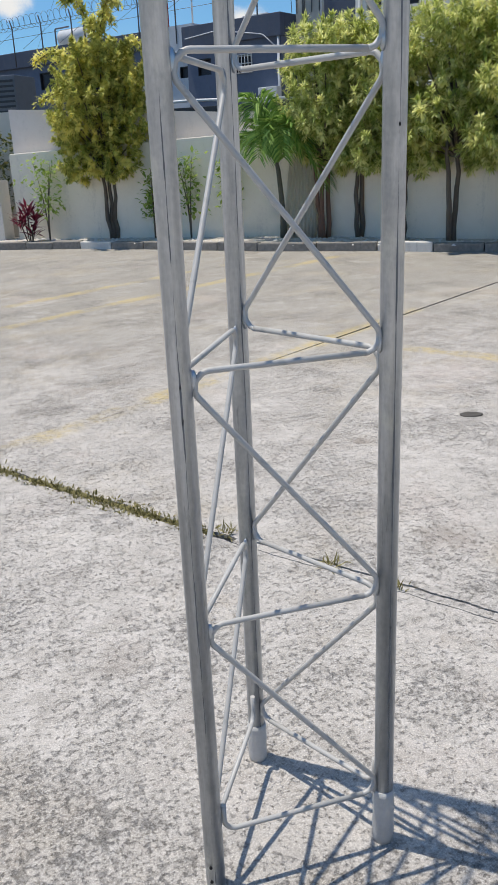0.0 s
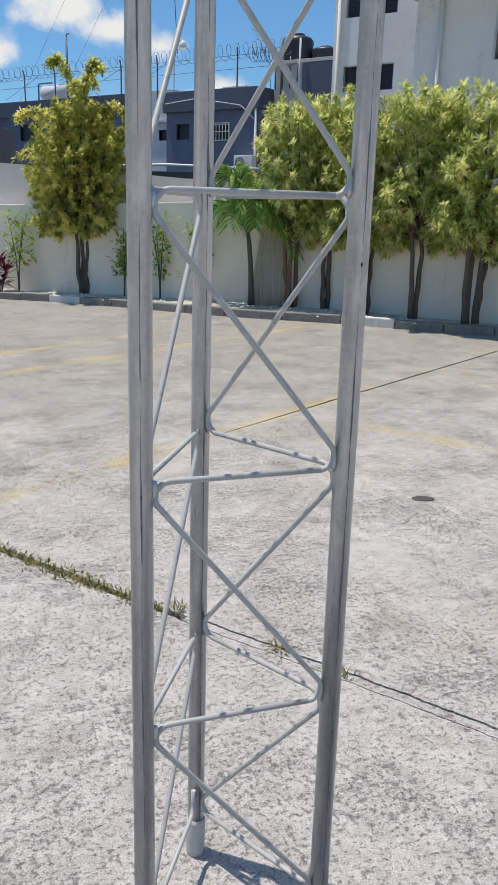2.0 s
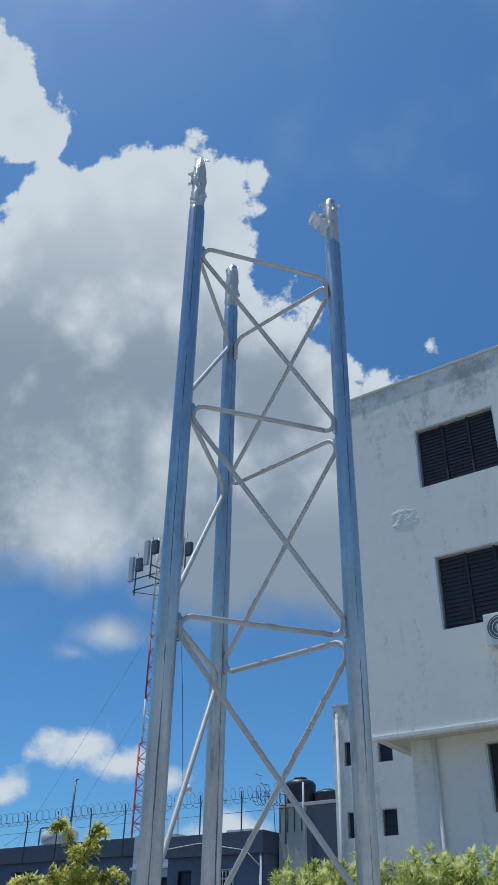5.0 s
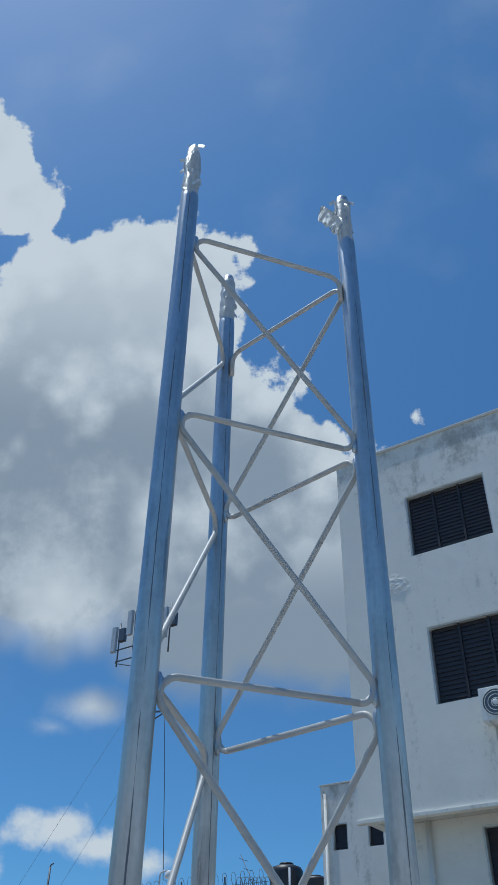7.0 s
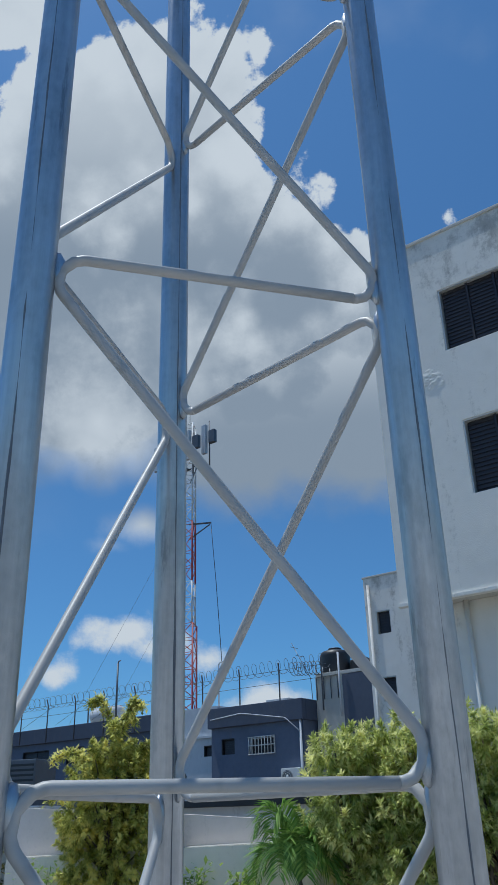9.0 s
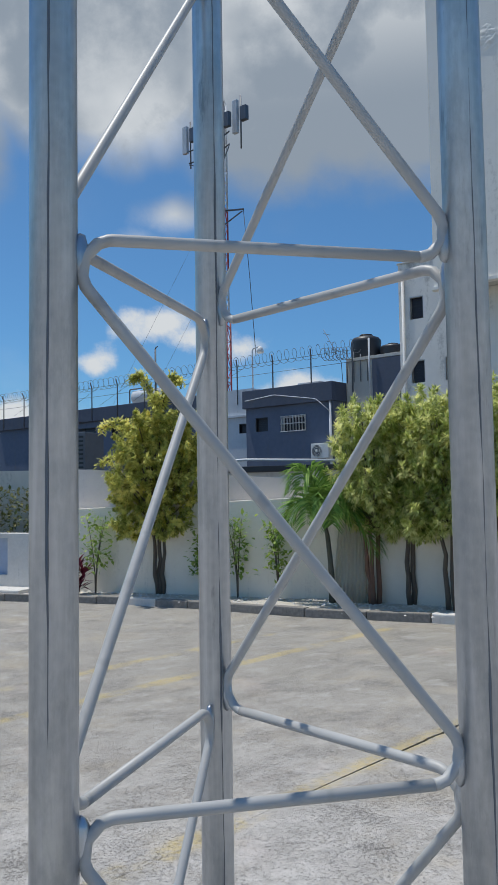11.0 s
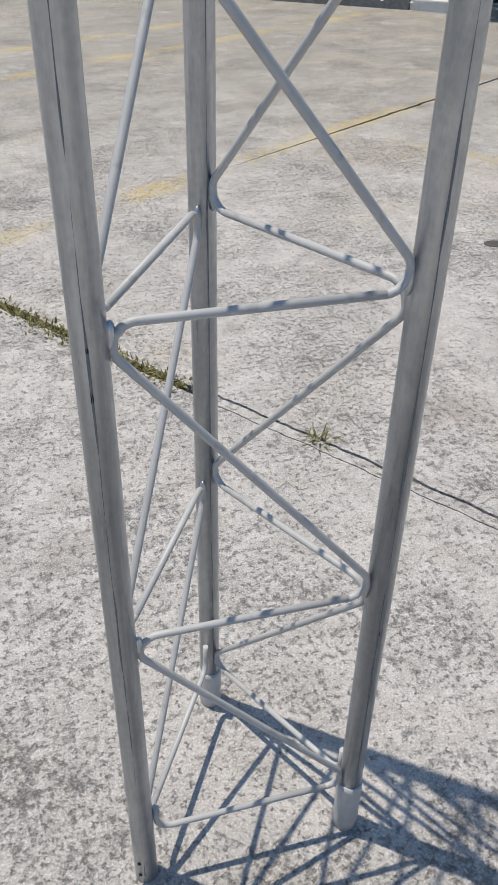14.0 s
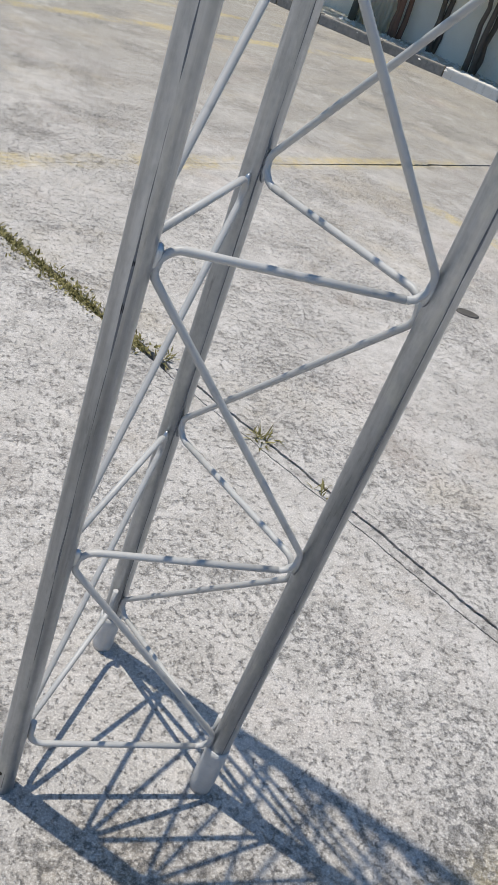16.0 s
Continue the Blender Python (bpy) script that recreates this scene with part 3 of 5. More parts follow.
    # shallow oval cast-iron cover sunk in the yard
    bm = lathe([(0.053, -0.03), (0.053, 0.003), (0.046, 0.005), (0.0, 0.006)][:3], 20)
    bmesh.ops.scale(bm, vec=(1, 0.62, 1), verts=bm.verts)
    lid = part("drain_cover", bm, IRON)
    lid.matrix_world = pose(1.57, 2.06, 0, 0, 0, -15)
    tagged(lid, "small dark oval drain cover set flush in concrete", "drain cover")


def blades(rng, spots, length, width):
    """Leaf blades: four points each, folded at the middle."""
    verts, faces = [], []
    for base, lean in spots:
        L = length * rng.uniform(0.6, 1.25)
        w = width * rng.uniform(0.7, 1.2)
        d = Vector(lean).normalized()
        side = d.cross(Vector((0, 0, 1)))
        side = side.normalized() if side.length > 0.05 else Vector((1, 0, 0))
        side = (side + Vector((rng.uniform(-0.4, 0.4), rng.uniform(-0.4, 0.4), rng.uniform(-0.3, 0.3)))).normalized()
        b = Vector(base)
        m = b + d * L * 0.5
        tip = b + d * L * 0.95 + Vector((0, 0, -0.28 * L * (1 - abs(d.z))))
        n = len(verts)
        verts += [b, m + side * w, tip, m - side * w]
        faces += [(n, n + 1, n + 3), (n + 1, n + 2, n + 3)]
    return verts, faces


def build_weeds():
    rng = random.Random(8)
    spots = []
    for _ in range(2600):
        b = rng.uniform(-3.6, -0.95)
        a = 0.918 + rng.gauss(0, 0.015) * (1.35 + noise.noise((b * 5, 2, 0)))
        if noise.noise((b * 4, 0, 0)) < -0.30 + 0.25 * rng.random():
            continue
        for _ in range(3):
            spots.append((GRID @ Vector((b, a + rng.gauss(0, 0.004), -0.006)), (rng.gauss(0, 0.8), rng.gauss(0, 0.8), rng.uniform(0.12, 0.75))))
    v, f = blades(rng, spots, 0.027, 0.0036)
    tagged(mesh_part("weed", v, f, WEED), "dry green weeds growing along the slab joint", "weeds", kind="stuff")
    for cx, cy, n in ((0.45, 0.97, 60), (0.22, 1.29, 40), (0.58, 0.78, 22)):
        spots = [((cx + rng.gauss(0, 0.014), cy + rng.gauss(0, 0.010), -0.01), (rng.gauss(0, 0.8), rng.gauss(0, 0.8), rng.uniform(0.2, 1))) for _ in range(n)]
        v, f = blades(rng, spots, 0.05, 0.0028)
        tagged(mesh_part("weed", v, f, WEED), "small tuft of dry weed in a slab joint", "weeds", "weed tufts", kind="stuff")


build_ground()
build_weeds()

# ---- the lattice tower ----
FACE = 0.305
LEG_R, ROD_R = 0.0161, 0.0044
FEET = {"left": Vector((-FACE / 2, 0, 0)), "right": Vector((FACE / 2, 0, 0)), "back": Vector((0.0045, 0.269, 0))}
LEVEL = [0.1092 + 0.3869 * k for k in range(8)]


def build_tower():
    tower = thing("lattice_tower", pose(0, 0, 0), "galvanised three-legged lattice tower section standing on concrete", "tower")
    rng = random.Random(3)
    for key, foot in FEET.items():
        bm = lathe([(LEG_R * 0.8, 0.0), (LEG_R, 0.001), (LEG_R, 2.912), (LEG_R * 0.97, 2.922), (LEG_R * 0.8, 2.931), (LEG_R * 0.78, 3.052), (LEG_R * 0.66, 3.06)], 28)
        leg = part("leg", bm, STEEL, tower)
        leg.location = foot
        # welded seam along the tube, with two dark drips
        turn = Vector(({"left": -0.22, "right": -0.03, "back": 0.16}[key], -1, 0)).normalized() * (LEG_R - 0.0003)
        run, width = [], []
        for k in range(146):
            z = 0.02 + 0.02 * k
            wander = 0.0014 * noise.noise((z * 3.1, foot.x * 9, 0)) + 0.0006 * noise.noise((z * 19, foot.x * 9, 4))
            run.append(turn + Vector((wander, 0, z)))
            width.append(max(0.0002, 0.0007 + 0.0011 * noise.noise((z * 6.5, foot.x * 5, 2)) + 0.0007 * noise.noise((z * 31, foot.x * 5, 6))))
        part("seam", tube(run, width, 5), SEAM, leg, "dark weld seam")
        for z, h in ((0.823, 0.006), (0.868, 0.003)) if key == "left" else ((0.44, 0.003), (1.18, 0.002)) if key == "right" else ():
            bm = bmesh.new()
            bmesh.ops.create_icosphere(bm, subdivisions=2, radius=1)
            bmesh.ops.scale(bm, vec=(0.0014, 0.0009, h * 1.5), verts=bm.verts)
            bmesh.ops.translate(bm, vec=turn * 1.02 + Vector((0, 0, z)), verts=bm.verts)
            part("drip", bm, HOLE, leg, "dark paint drip", True)
        if key == "left":
            for z in (0.022, 0.052):
                bm = bmesh.new()
                bmesh.ops.create_icosphere(bm, subdivisions=2, radius=1)
                bmesh.ops.scale(bm, vec=(0.0045, 0.002, 0.0045), verts=bm.verts)
                bmesh.ops.translate(bm, vec=Vector((-0.55, -0.83, 0)) * (LEG_R - 0.001) + Vector((0, 0, z)), verts=bm.verts)
                part("bolt_hole", bm, HOLE, leg, "dark bolt hole", True)
        else:
            top = 0.112 if key == "right" else 0.085
            prof = [(LEG_R + 0.0012, 0.0)] + [(LEG_R + 0.0022 + rng.uniform(-0.0006, 0.001), top * k / 9) for k in range(1, 9)] + [(LEG_R + 0.0015, top)]
            part("tape_sleeve", lathe(prof, 22, wobble=0.0004, rng=rng), TAPE, leg, "scuffed pale tape round the foot")
        # torn film on the spigot
        prof = [(LEG_R * 0.93, 2.902)] + [(LEG_R * rng.uniform(0.86, 1.04), 2.915 + 0.0135 * k) for k in range(10)] + [(LEG_R * 0.6, 3.062 if key != "left" else 3.074)]
        part("film_wrap", lathe(prof, 14, wobble=0.0017, rng=rng), FILM, leg, "torn cloudy plastic film")
        shreds = 14 if key == "left" else 7
        verts, faces = [], []
        for _ in range(shreds):
            a, z = rng.uniform(0, math.tau), rng.uniform(2.94, 3.07)
            p = Vector((math.cos(a), math.sin(a), 0)) * LEG_R * 0.85 + Vector((0, 0, z))
            q = Vector((math.cos(a + rng.uniform(-1, 1)), math.sin(a), rng.uniform(-0.5, 0.9))) * rng.uniform(0.005, 0.012)
            n = len(verts)
            verts += [p, p + Vector((0, 0, 0.012)), p + q, p + q + Vector((0.002, 0.002, -0.006))]
            faces += [(n, n + 1, n + 2), (n, n + 2, n + 3)]
        if key == "right":
            # a loose corner of film that stands off the tube
            n = len(verts)
            for i in range(6):
                for j in range(5):
                    f = i / 5
                    verts.append(Vector((-LEG_R * 0.7 - 0.042 * f, -0.004 + 0.010 * math.sin(j * 1.7 + i), 3.025 - 0.075 * j / 4 * (1 - 0.35 * f) - 0.028 * f)))
            faces += [(n + i * 5 + j, n + i * 5 + j + 1, n + i * 5 + j + 6, n + i * 5 + j + 5) for i in range(5) for j in range(4)]
        tagged(mesh_part("film_shred", verts, faces, FILM, leg), kind="stuff")
    for p, q in (("left", "right"), ("right", "back"), ("back", "left")):
        P, Q = FEET[p], FEET[q]
        w = (P - Q).normalized()
        corner, past = 0.039, 0.006

        def up(v, z):
            return v + Vector((0, 0, z))

        for k in range(7, -1, -1):
            z = LEVEL[k]
            if k == 7:
                c = Q + w * (LEG_R + ROD_R)
                pts = [up(c, z - 0.055), up(c, z)]
            else:
                pts = [up(Q + w * corner, z)]
            if k:
                nz = LEVEL[k - 1]
                pts += [up(P + w * past, z), up(Q - w * past, nz), up(Q + w * corner, nz)]
            else:
                c = P - w * (LEG_R + ROD_R)
                pts += [up(c, z), up(c, z + 0.052)]
            part("brace_rod", tube(rounded(pts, 0.022), ROD_R, 14), ROD, tower)
            # weld beads where the bends meet the legs
            for foot, inward, dz in ((P, -w, -0.012), (Q, w, 0.012)):
                zc = z + dz
                if (foot is Q and k == 7) or (foot is P and k == 0):
                    continue
                bm = bmesh.new()
                bmesh.ops.create_icosphere(bm, subdivisions=2, radius=1)
                for v in bm.verts:
                    v.co *= 1 + 0.18 * noise.noise(v.co * 3 + Vector((k, 0, 0)))
                bmesh.ops.scale(bm, vec=(0.0062, 0.0048, 0.016), verts=bm.verts)
                bmesh.ops.rotate(bm, matrix=Matrix.Rotation(math.atan2(inward.y, inward.x), 3, "Z"), verts=bm.verts)
                bmesh.ops.translate(bm, vec=foot + inward * (LEG_R + 0.0015) + Vector((0, 0, zc)), verts=bm.verts)
                part("weld_bead", bm, STEEL, tower, smooth_faces=True)


build_tower()


# ---- boundary walls, bed and kerb ----
def sloped_wall(name, m, x0, x1, y0, y1, tops, material, label):
    """A wall with its top line through (x, z) points."""
    bm = bmesh.new()
    rows = []
    for x, z in tops:
        rows.append([bm.verts.new(c) for c in ((x, y0, -0.05), (x, y0, z), (x, y1, z), (x, y1, -0.05))])
    for a, b in zip(rows, rows[1:]):
        for k in range(3):
            bm.faces.new((a[k], b[k], b[k + 1], a[k + 1]))
    bm.faces.new(rows[0])
    bm.faces.new(rows[-1][::-1])
    bmesh.ops.recalc_face_normals(bm, faces=bm.faces)
    ob = part(name, bm, material)
    ob.matrix_world = m
    return tagged(ob, label, "wall", kind="structure")


WALL_A = pose(3.50, 9.62, 0, 0, 0, -34.5)
WALL_B = pose(3.50, 9.62, 0, 0, 0, -48.5)


def build_walls():
    sloped_wall("wall_north", WALL_A, -4.35, 0.1, 0, 0.18, [(-4.35, 1.27), (-2.0, 1.36), (0.1, 1.42)], WALL_LOW, "plain grey rendered boundary wall with damp stains")
    sloped_wall("wall_north_upper", WALL_A, -4.4, 1.5, 0.21, 0.4, [(-4.4, 1.90), (-2.0, 1.76), (0.0, 1.62), (1.5, 1.55)], WALL_HIGH, "pale pinkish upper wall behind the grey one")
    sloped_wall("wall_east", WALL_B, 0.06, 12, 0, 0.18, [(0.06, 1.42), (12, 1.55)], WALL_LOW, "plain grey rendered boundary wall behind trees")
    cap = tube([WALL_A @ Vector((-4.4 + 0.3 * k, 0.1, 1.275 + 0.0105 * k)) for k in range(16)], 0.012, 6)
    tagged(part("trim", cap, RAW), "thin cement bead along the wall top", "trim", kind="structure")
    # low painted wall with a pale blue recess, and an older wall behind a hedge
    low = thing("wall_west", WALL_A, "low whitewashed wall with pale blue recess and step", "wall", kind="structure")
    for lo, hi in (((-9, -0.15, -0.05), (-5.95, 0.1, 0.93)), ((-5.3, -0.15, -0.05), (-4.5, 0.1, 0.93)), ((-5.95, -0.15, 0.86), (-5.3, 0.1, 0.93)), ((-5.95, -0.15, -0.05), (-5.3, 0.1, 0.30))):
        part("wall_piece", box(lo, hi), KERB_WHITE, low)
    part("recess", box((-5.96, -0.06, 0.28), (-5.29, 0.05, 0.88)), plain("recess_blue", (0.36, 0.43, 0.55), 0.7), low)
    part("step", box((-9, -0.6, -0.05), (-4.75, -0.16, 0.13), 0.02), KERB_WHITE, low)
    sloped_wall("wall_far", WALL_A, -12, -4.6, 1.1, 1.3, [(-12, 2.0), (-8, 1.95), (-4.6, 1.92)], RAW, "old brown cement wall with crumbling top")
    rng = random.Random(21)
    spots = []
    for _ in range(2600):
        x, z = rng.uniform(-9, -4.7), rng.uniform(0.4, 1.62)
        y = 0.75 + rng.gauss(0, 0.12)
        spots.append((WALL_A @ Vector((x, y, z)), (rng.gauss(0, 1), rng.gauss(0, 1), rng.gauss(0.2, 0.7))))
    v, f = blades(rng, spots, 0.11, 0.03)
    stem = tube([WALL_A @ Vector((x, 0.8, 0.7 if k % 2 else -0.1)) for k, x in enumerate((-8.5, -8.4, -7, -6.9, -5.6, -5.5, -4.9))], 0.02, 5)
    hedge = part("hedge", stem, BARK)
    tagged(hedge, "scruffy green hedge behind a low white wall", "hedge")
    mesh_part("foliage", v, f, HEDGE, hedge)


def build_fill_walls():
    # unseen walls, added to cut sky fill and bounce warm light back
    for name, m, length in (("fill_wall_south", pose(0, -5.2, 0, 0, 0, -2), 11.0), ("fill_wall_west", pose(-8.6, 1.5, 0, 0, 0, 88), 8.0)):
        ob = part(name, box((-length, -0.2, -0.05), (length, 0.0, 1.5), 0.01), ANNEX)
        ob.matrix_world = m
        tagged(ob, "plain pale rendered wall added out of view to cut sky fill", "wall", kind="structure")


KERB_LINE = [(-1.4, 11.95), (-0.04, 11.2), (0.68, 10.75), (1.45, 10.08), (2.67, 8.86), (3.28, 8.42), (3.88, 7.99), (4.36, 7.52), (5.24, 6.79), (8.3, 4.5)]


def build_kerb():
    kerb = thing("kerb", pose(0, 0, 0), "flaking concrete kerb stones round the planted bed", "kerb", kind="structure")
    rng = random.Random(11)
    for (ax, ay), (bx, by) in zip(KERB_LINE, KERB_LINE[1:]):
        run = Vector((bx - ax, by - ay, 0))
        n = max(1, round(run.length / 0.55))
        ang = math.degrees(math.atan2(run.y, run.x))
        for k in range(n):
            c = Vector((ax, ay, 0)) + run * (k + 0.5) / n
            half = run.length / n / 2 - 0.004
            high = 0.10 + rng.uniform(-0.008, 0.008)
            bm = box((-half, 0, -0.05), (half, 0.13, high), 0.014)
            for v in bm.verts:
                v.co += Vector((noise.noise(v.co * 6 + c), noise.noise(v.co * 7 - c), noise.noise(v.co * 8 + c * 2))) * 0.010
            white = abs(c.x - 3.9) < 0.32 or (rng.random() < 0.10 and c.x < 3.0)
            st = part("kerb_stone", bm, KERB_WHITE if white else KERB, kerb)
            st.matrix_local = pose(c.x, c.y, 0, rng.uniform(-1, 1), 0, ang + rng.uniform(-1, 1))
    # planted bed between kerb and wall
    inner = [WALL_A @ Vector((x, 0.05, 0)) for x in (-5.2, -4.2, -3.2, -2.1, -0.9)] + [Vector((3.52, 9.64, 0))] + [WALL_B @ Vector((x, 0.05, 0)) for x in (0.8, 1.7, 3.2, 6.6)]
    bm = bmesh.new()
    steps = 6
    grid = []
    for (kx, ky), w in zip(KERB_LINE, inner):
        k = Vector((kx, ky, 0)) + (w - Vector((kx, ky, 0))).normalized() * 0.1
        grid.append([k.lerp(w, j / steps) for j in range(steps + 1)])
    fine = []
    for a, b in zip(grid, grid[1:]):
        fine += [[p.lerp(q, i / 6) for p, q in zip(a, b)] for i in range(6)]
    fine.append(grid[-1])
    vs = [[bm.verts.new((p.x, p.y, 0.075 + 0.02 * noise.noise(p * 3))) for p in row] for row in fine]
    for a, b in zip(vs, vs[1:]):
        for j in range(steps):
            bm.faces.new((a[j], a[j + 1], b[j + 1], b[j])).smooth = True
    bmesh.ops.recalc_face_normals(bm, faces=bm.faces)
    tagged(part("planting_bed", bm, GRAVEL), "pale gravelly soil bed between kerb and wall", "bed", kind="structure")
    verts, faces = [], []
    for _ in range(900):
        row = rng.choice(fine)
        p = row[0].lerp(row[-1], rng.random()) + Vector((rng.gauss(0, 0.08), rng.gauss(0, 0.08), 0))
        r = rng.uniform(0.008, 0.03)
        n = len(verts)
        o = Vector((p.x, p.y, 0.075))
        verts += [o + Vector((math.cos(a) * r * rng.uniform(0.7, 1.2), math.sin(a) * r * rng.uniform(0.7, 1.2), 0)) for a in (0, 1.3, 2.5, 3.8, 5)] + [o + Vector((0, 0, r * 0.8))]
        faces += [(n + i, n + (i + 1) % 5, n + 5) for i in range(5)]
    tagged(mesh_part("pebble", verts, faces, KERB_WHITE), "loose pale pebbles scattered over the planting bed", "pebbles", kind="stuff")


build_walls()
build_fill_walls()
build_kerb()


# ---- plants ----
def crown_spots(rng, lumps, spacing, leaves, size, up_bias):
    """Leaf positions: full rosettes set apart on the skins of uneven lumps, with gaps between them."""
    hearts, cells = [], {}
    for c, r in lumps:
        c = Vector(c)
        for _ in range(int(16 * (r[0] * r[2] + r[0] * r[1] + r[1] * r[2]) / spacing ** 2)):
            d = Vector((rng.gauss(0, 1), rng.gauss(0, 1), rng.gauss(0, 1))).normalized()
            p = c + Vector((d.x * r[0], d.y * r[1], d.z * r[2])) * rng.uniform(0.82, 1.12)
            key = (round(p.x / spacing), round(p.y / spacing), round(p.z / spacing))
            near = [q for i in (-1, 0, 1) for j in (-1, 0, 1) for k in (-1, 0, 1) for q in cells.get((key[0] + i, key[1] + j, key[2] + k), ())]
            if any((p - q).length < spacing for q in near):
                continue
            cells.setdefault(key, []).append(p)
            hearts.append((p, d))
    spots = []
    for p, d in hearts:
        axis = (d + Vector((0, 0, up_bias)) + Vector((rng.gauss(0, 0.2), rng.gauss(0, 0.2), rng.gauss(0, 0.2)))).normalized()
        a = axis.orthogonal().normalized()
        b = axis.cross(a)
        for k in range(int(leaves * rng.uniform(0.7, 1.25))):
            t = k * 2.4 + rng.uniform(-0.3, 0.3)
            f = rng.random()
            spots.append((p + axis * (f - 0.6) * size, (a * math.cos(t) + b * math.sin(t)) * (1.15 - 0.55 * f) + axis * (f * 1.15 - 0.28)))
    return spots


def stems(rng, tops, r0):
    """Several leaning stems from one foot."""
    out = []
    for x, y, z in tops:
        pts = []
        for k in range(7):
            f = k / 6
            pts.append((x * (0.45 + 0.45 * f) + 0.012 * rng.gauss(0, 1), y * (0.45 + 0.5 * f) + 0.012 * rng.gauss(0, 1), z * f - 0.02))
        out.append((pts, [r0 * (0.9 - 0.4 * k / 6) for k in range(7)]))
    return out


def dracaena(rng, x, y, lumps, tops, label, skin):
    tree = thing("tree", pose(x, y, 0.07), label, "tree", "trees along the wall")
    for pts, rad in stems(rng, tops, 0.042):
        part("trunk", tube(pts, rad, 8), skin, tree)
    # thin inner limbs that carry the foliage
    bm = bmesh.new()
    for c, r in lumps:
        add_tube(bm, [(0, 0, 0.95), (c[0] * 0.5, c[1] * 0.5, 0.95 + (c[2] - 0.95) * 0.55), c], [0.02, 0.014, 0.008], 5)
    part("limb", bm, BARK, tree)
    v, f = blades(rng, crown_spots(rng, lumps, 0.13, 80, 0.12, 0.9), 0.105, 0.0112)
    mesh_part("crown", v, f, DRACAENA, tree)
    return tree


def lumpy(rng, w, z0, z1, depth, n):
    """Uneven lumps that fill a crown about the stem."""
    out = []
    for k in range(n):
        f = (k + 0.5) / n
        z = z0 + (z1 - z0) * f
        wide = w * (0.62 + 0.5 * math.sin(math.pi * min(1, 0.15 + f * 0.8)))
        a = k * 2.4 + rng.uniform(-0.5, 0.5)
        off = wide * rng.uniform(0.35, 0.82)
        s = rng.uniform(0.15, 0.265)
        out.append(((math.cos(a) * off, math.sin(a) * off * depth, z), (s * w / 0.5, s * depth * 1.1, s * 0.85)))
    return out


def build_trees():
    rng = random.Random(4)
    label = "bushy tree with yellow-green strap leaves on bare brown stems"
    for x, y, w, z0, z1, tops in (
            (3.70, 9.12, 0.60, 0.98, 2.40, ((-0.10, 0, 1.1), (0.05, 0.05, 1.2), (-0.16, 0.03, 0.9))),
            (4.06, 8.90, 0.56, 0.92, 2.42, ((-0.05, 0, 1.1), (0.07, 0.02, 1.2))),
            (4.35, 8.34, 0.56, 0.92, 2.46, ((0.0, 0, 1.3), (0.12, 0.05, 1.0), (-0.12, 0.05, 1.0))),
            (4.77, 7.78, 0.60, 0.92, 2.46, ((-0.12, 0.02, 1.2), (0.05, 0.05, 1.2))),
            (5.20, 7.26, 0.62, 0.88, 2.42, ((-0.14, 0, 1.2), (-0.03, 0.03, 1.3), (0.10, -0.02, 1.2), (0.2, 0, 1.0))),
            (5.80, 6.60, 0.62, 1.0, 2.45, ((-0.1, 0, 1.2), (0.1, 0.03, 1.2)))):
        dracaena(rng, x, y, lumpy(rng, w, z0, z1, 0.85, 23), tops, label, REDBARK if x < 3.8 else BARK)
    # the tall bush with a leafy tuft on top
    bush = thing("bush", pose(1.22, 11.15, 0.07), "dense olive-green bush with feathery tufts on its top", "bush")
    for pts, rad in stems(rng, ((-0.10, 0, 0.9), (0.0, 0.04, 1.0), (0.08, 0, 0.9), (0.13, 0.05, 0.8)), 0.04):
        part("trunk", tube(pts, rad, 8), BARK, bush)
    lumps = []
    for k in range(72):
        f = k / 71
        z = 0.90 + 1.55 * f
        wide = 0.50 * math.sin(math.pi * (0.24 + 0.56 * f)) + 0.14
        a = k * 2.4
        off = wide * rng.uniform(0.4, 0.95)
        s = rng.uniform(0.15, 0.23)
        lumps.append(((math.cos(a) * off, math.sin(a) * off, z), (s, s, s * 0.85)))
    bm = bmesh.new()
    for c, r in lumps:
        add_tube(bm, [(0, 0, 0.8), (c[0] * 0.4, c[1] * 0.4, 0.8 + (c[2] - 0.8) * 0.6), c], [0.02, 0.013, 0.006], 5)
    part("limb", bm, BARK, bush)
    v, f = blades(rng, crown_spots(rng, lumps, 0.135, 110, 0.14, 0.7), 0.08, 0.0145)
    mesh_part("crown", v, f, ARALIA, bush)
    for ax, ay, top, reach in ((-0.75, 0.45, 3.22, 0.42), (0.6, -0.5, 3.15, 0.36), (-0.9, 0.6, 2.55, 0.95), (0.7, -0.6, 2.6, 0.72), (-0.6, 0.6, 2.05, 1.1), (0.25, 0.2, 3.0, 0.3), (0.75, -0.65, 2.2, 0.85), (-0.2, -0.8, 2.85, 0.4)):
        spots = []
        way = Vector((ax, ay, 0)).normalized()
        spine = []
        for k in range(15):
            f = k / 14
            spine.append(way * reach * f + Vector((0, 0, top - 0.75 * (1 - f) ** 2 * 0.9 - (0.22 * max(0, f - 0.72) / 0.28) * 0.7)))
        for k, p in enumerate(spine[3:]):
            for _ in range(34):
                spots.append((p + Vector((rng.gauss(0, 0.025), rng.gauss(0, 0.025), rng.gauss(0, 0.025))), (rng.gauss(0, 0.8), rng.gauss(0, 0.8), rng.gauss(0.15, 0.5))))
        frond = part("frond", tube(spine, 0.008, 5), BARK, bush)
        v, f = blades(rng, spots, 0.105, 0.018)
        mesh_part("leaflet", v, f, ARALIA, frond)


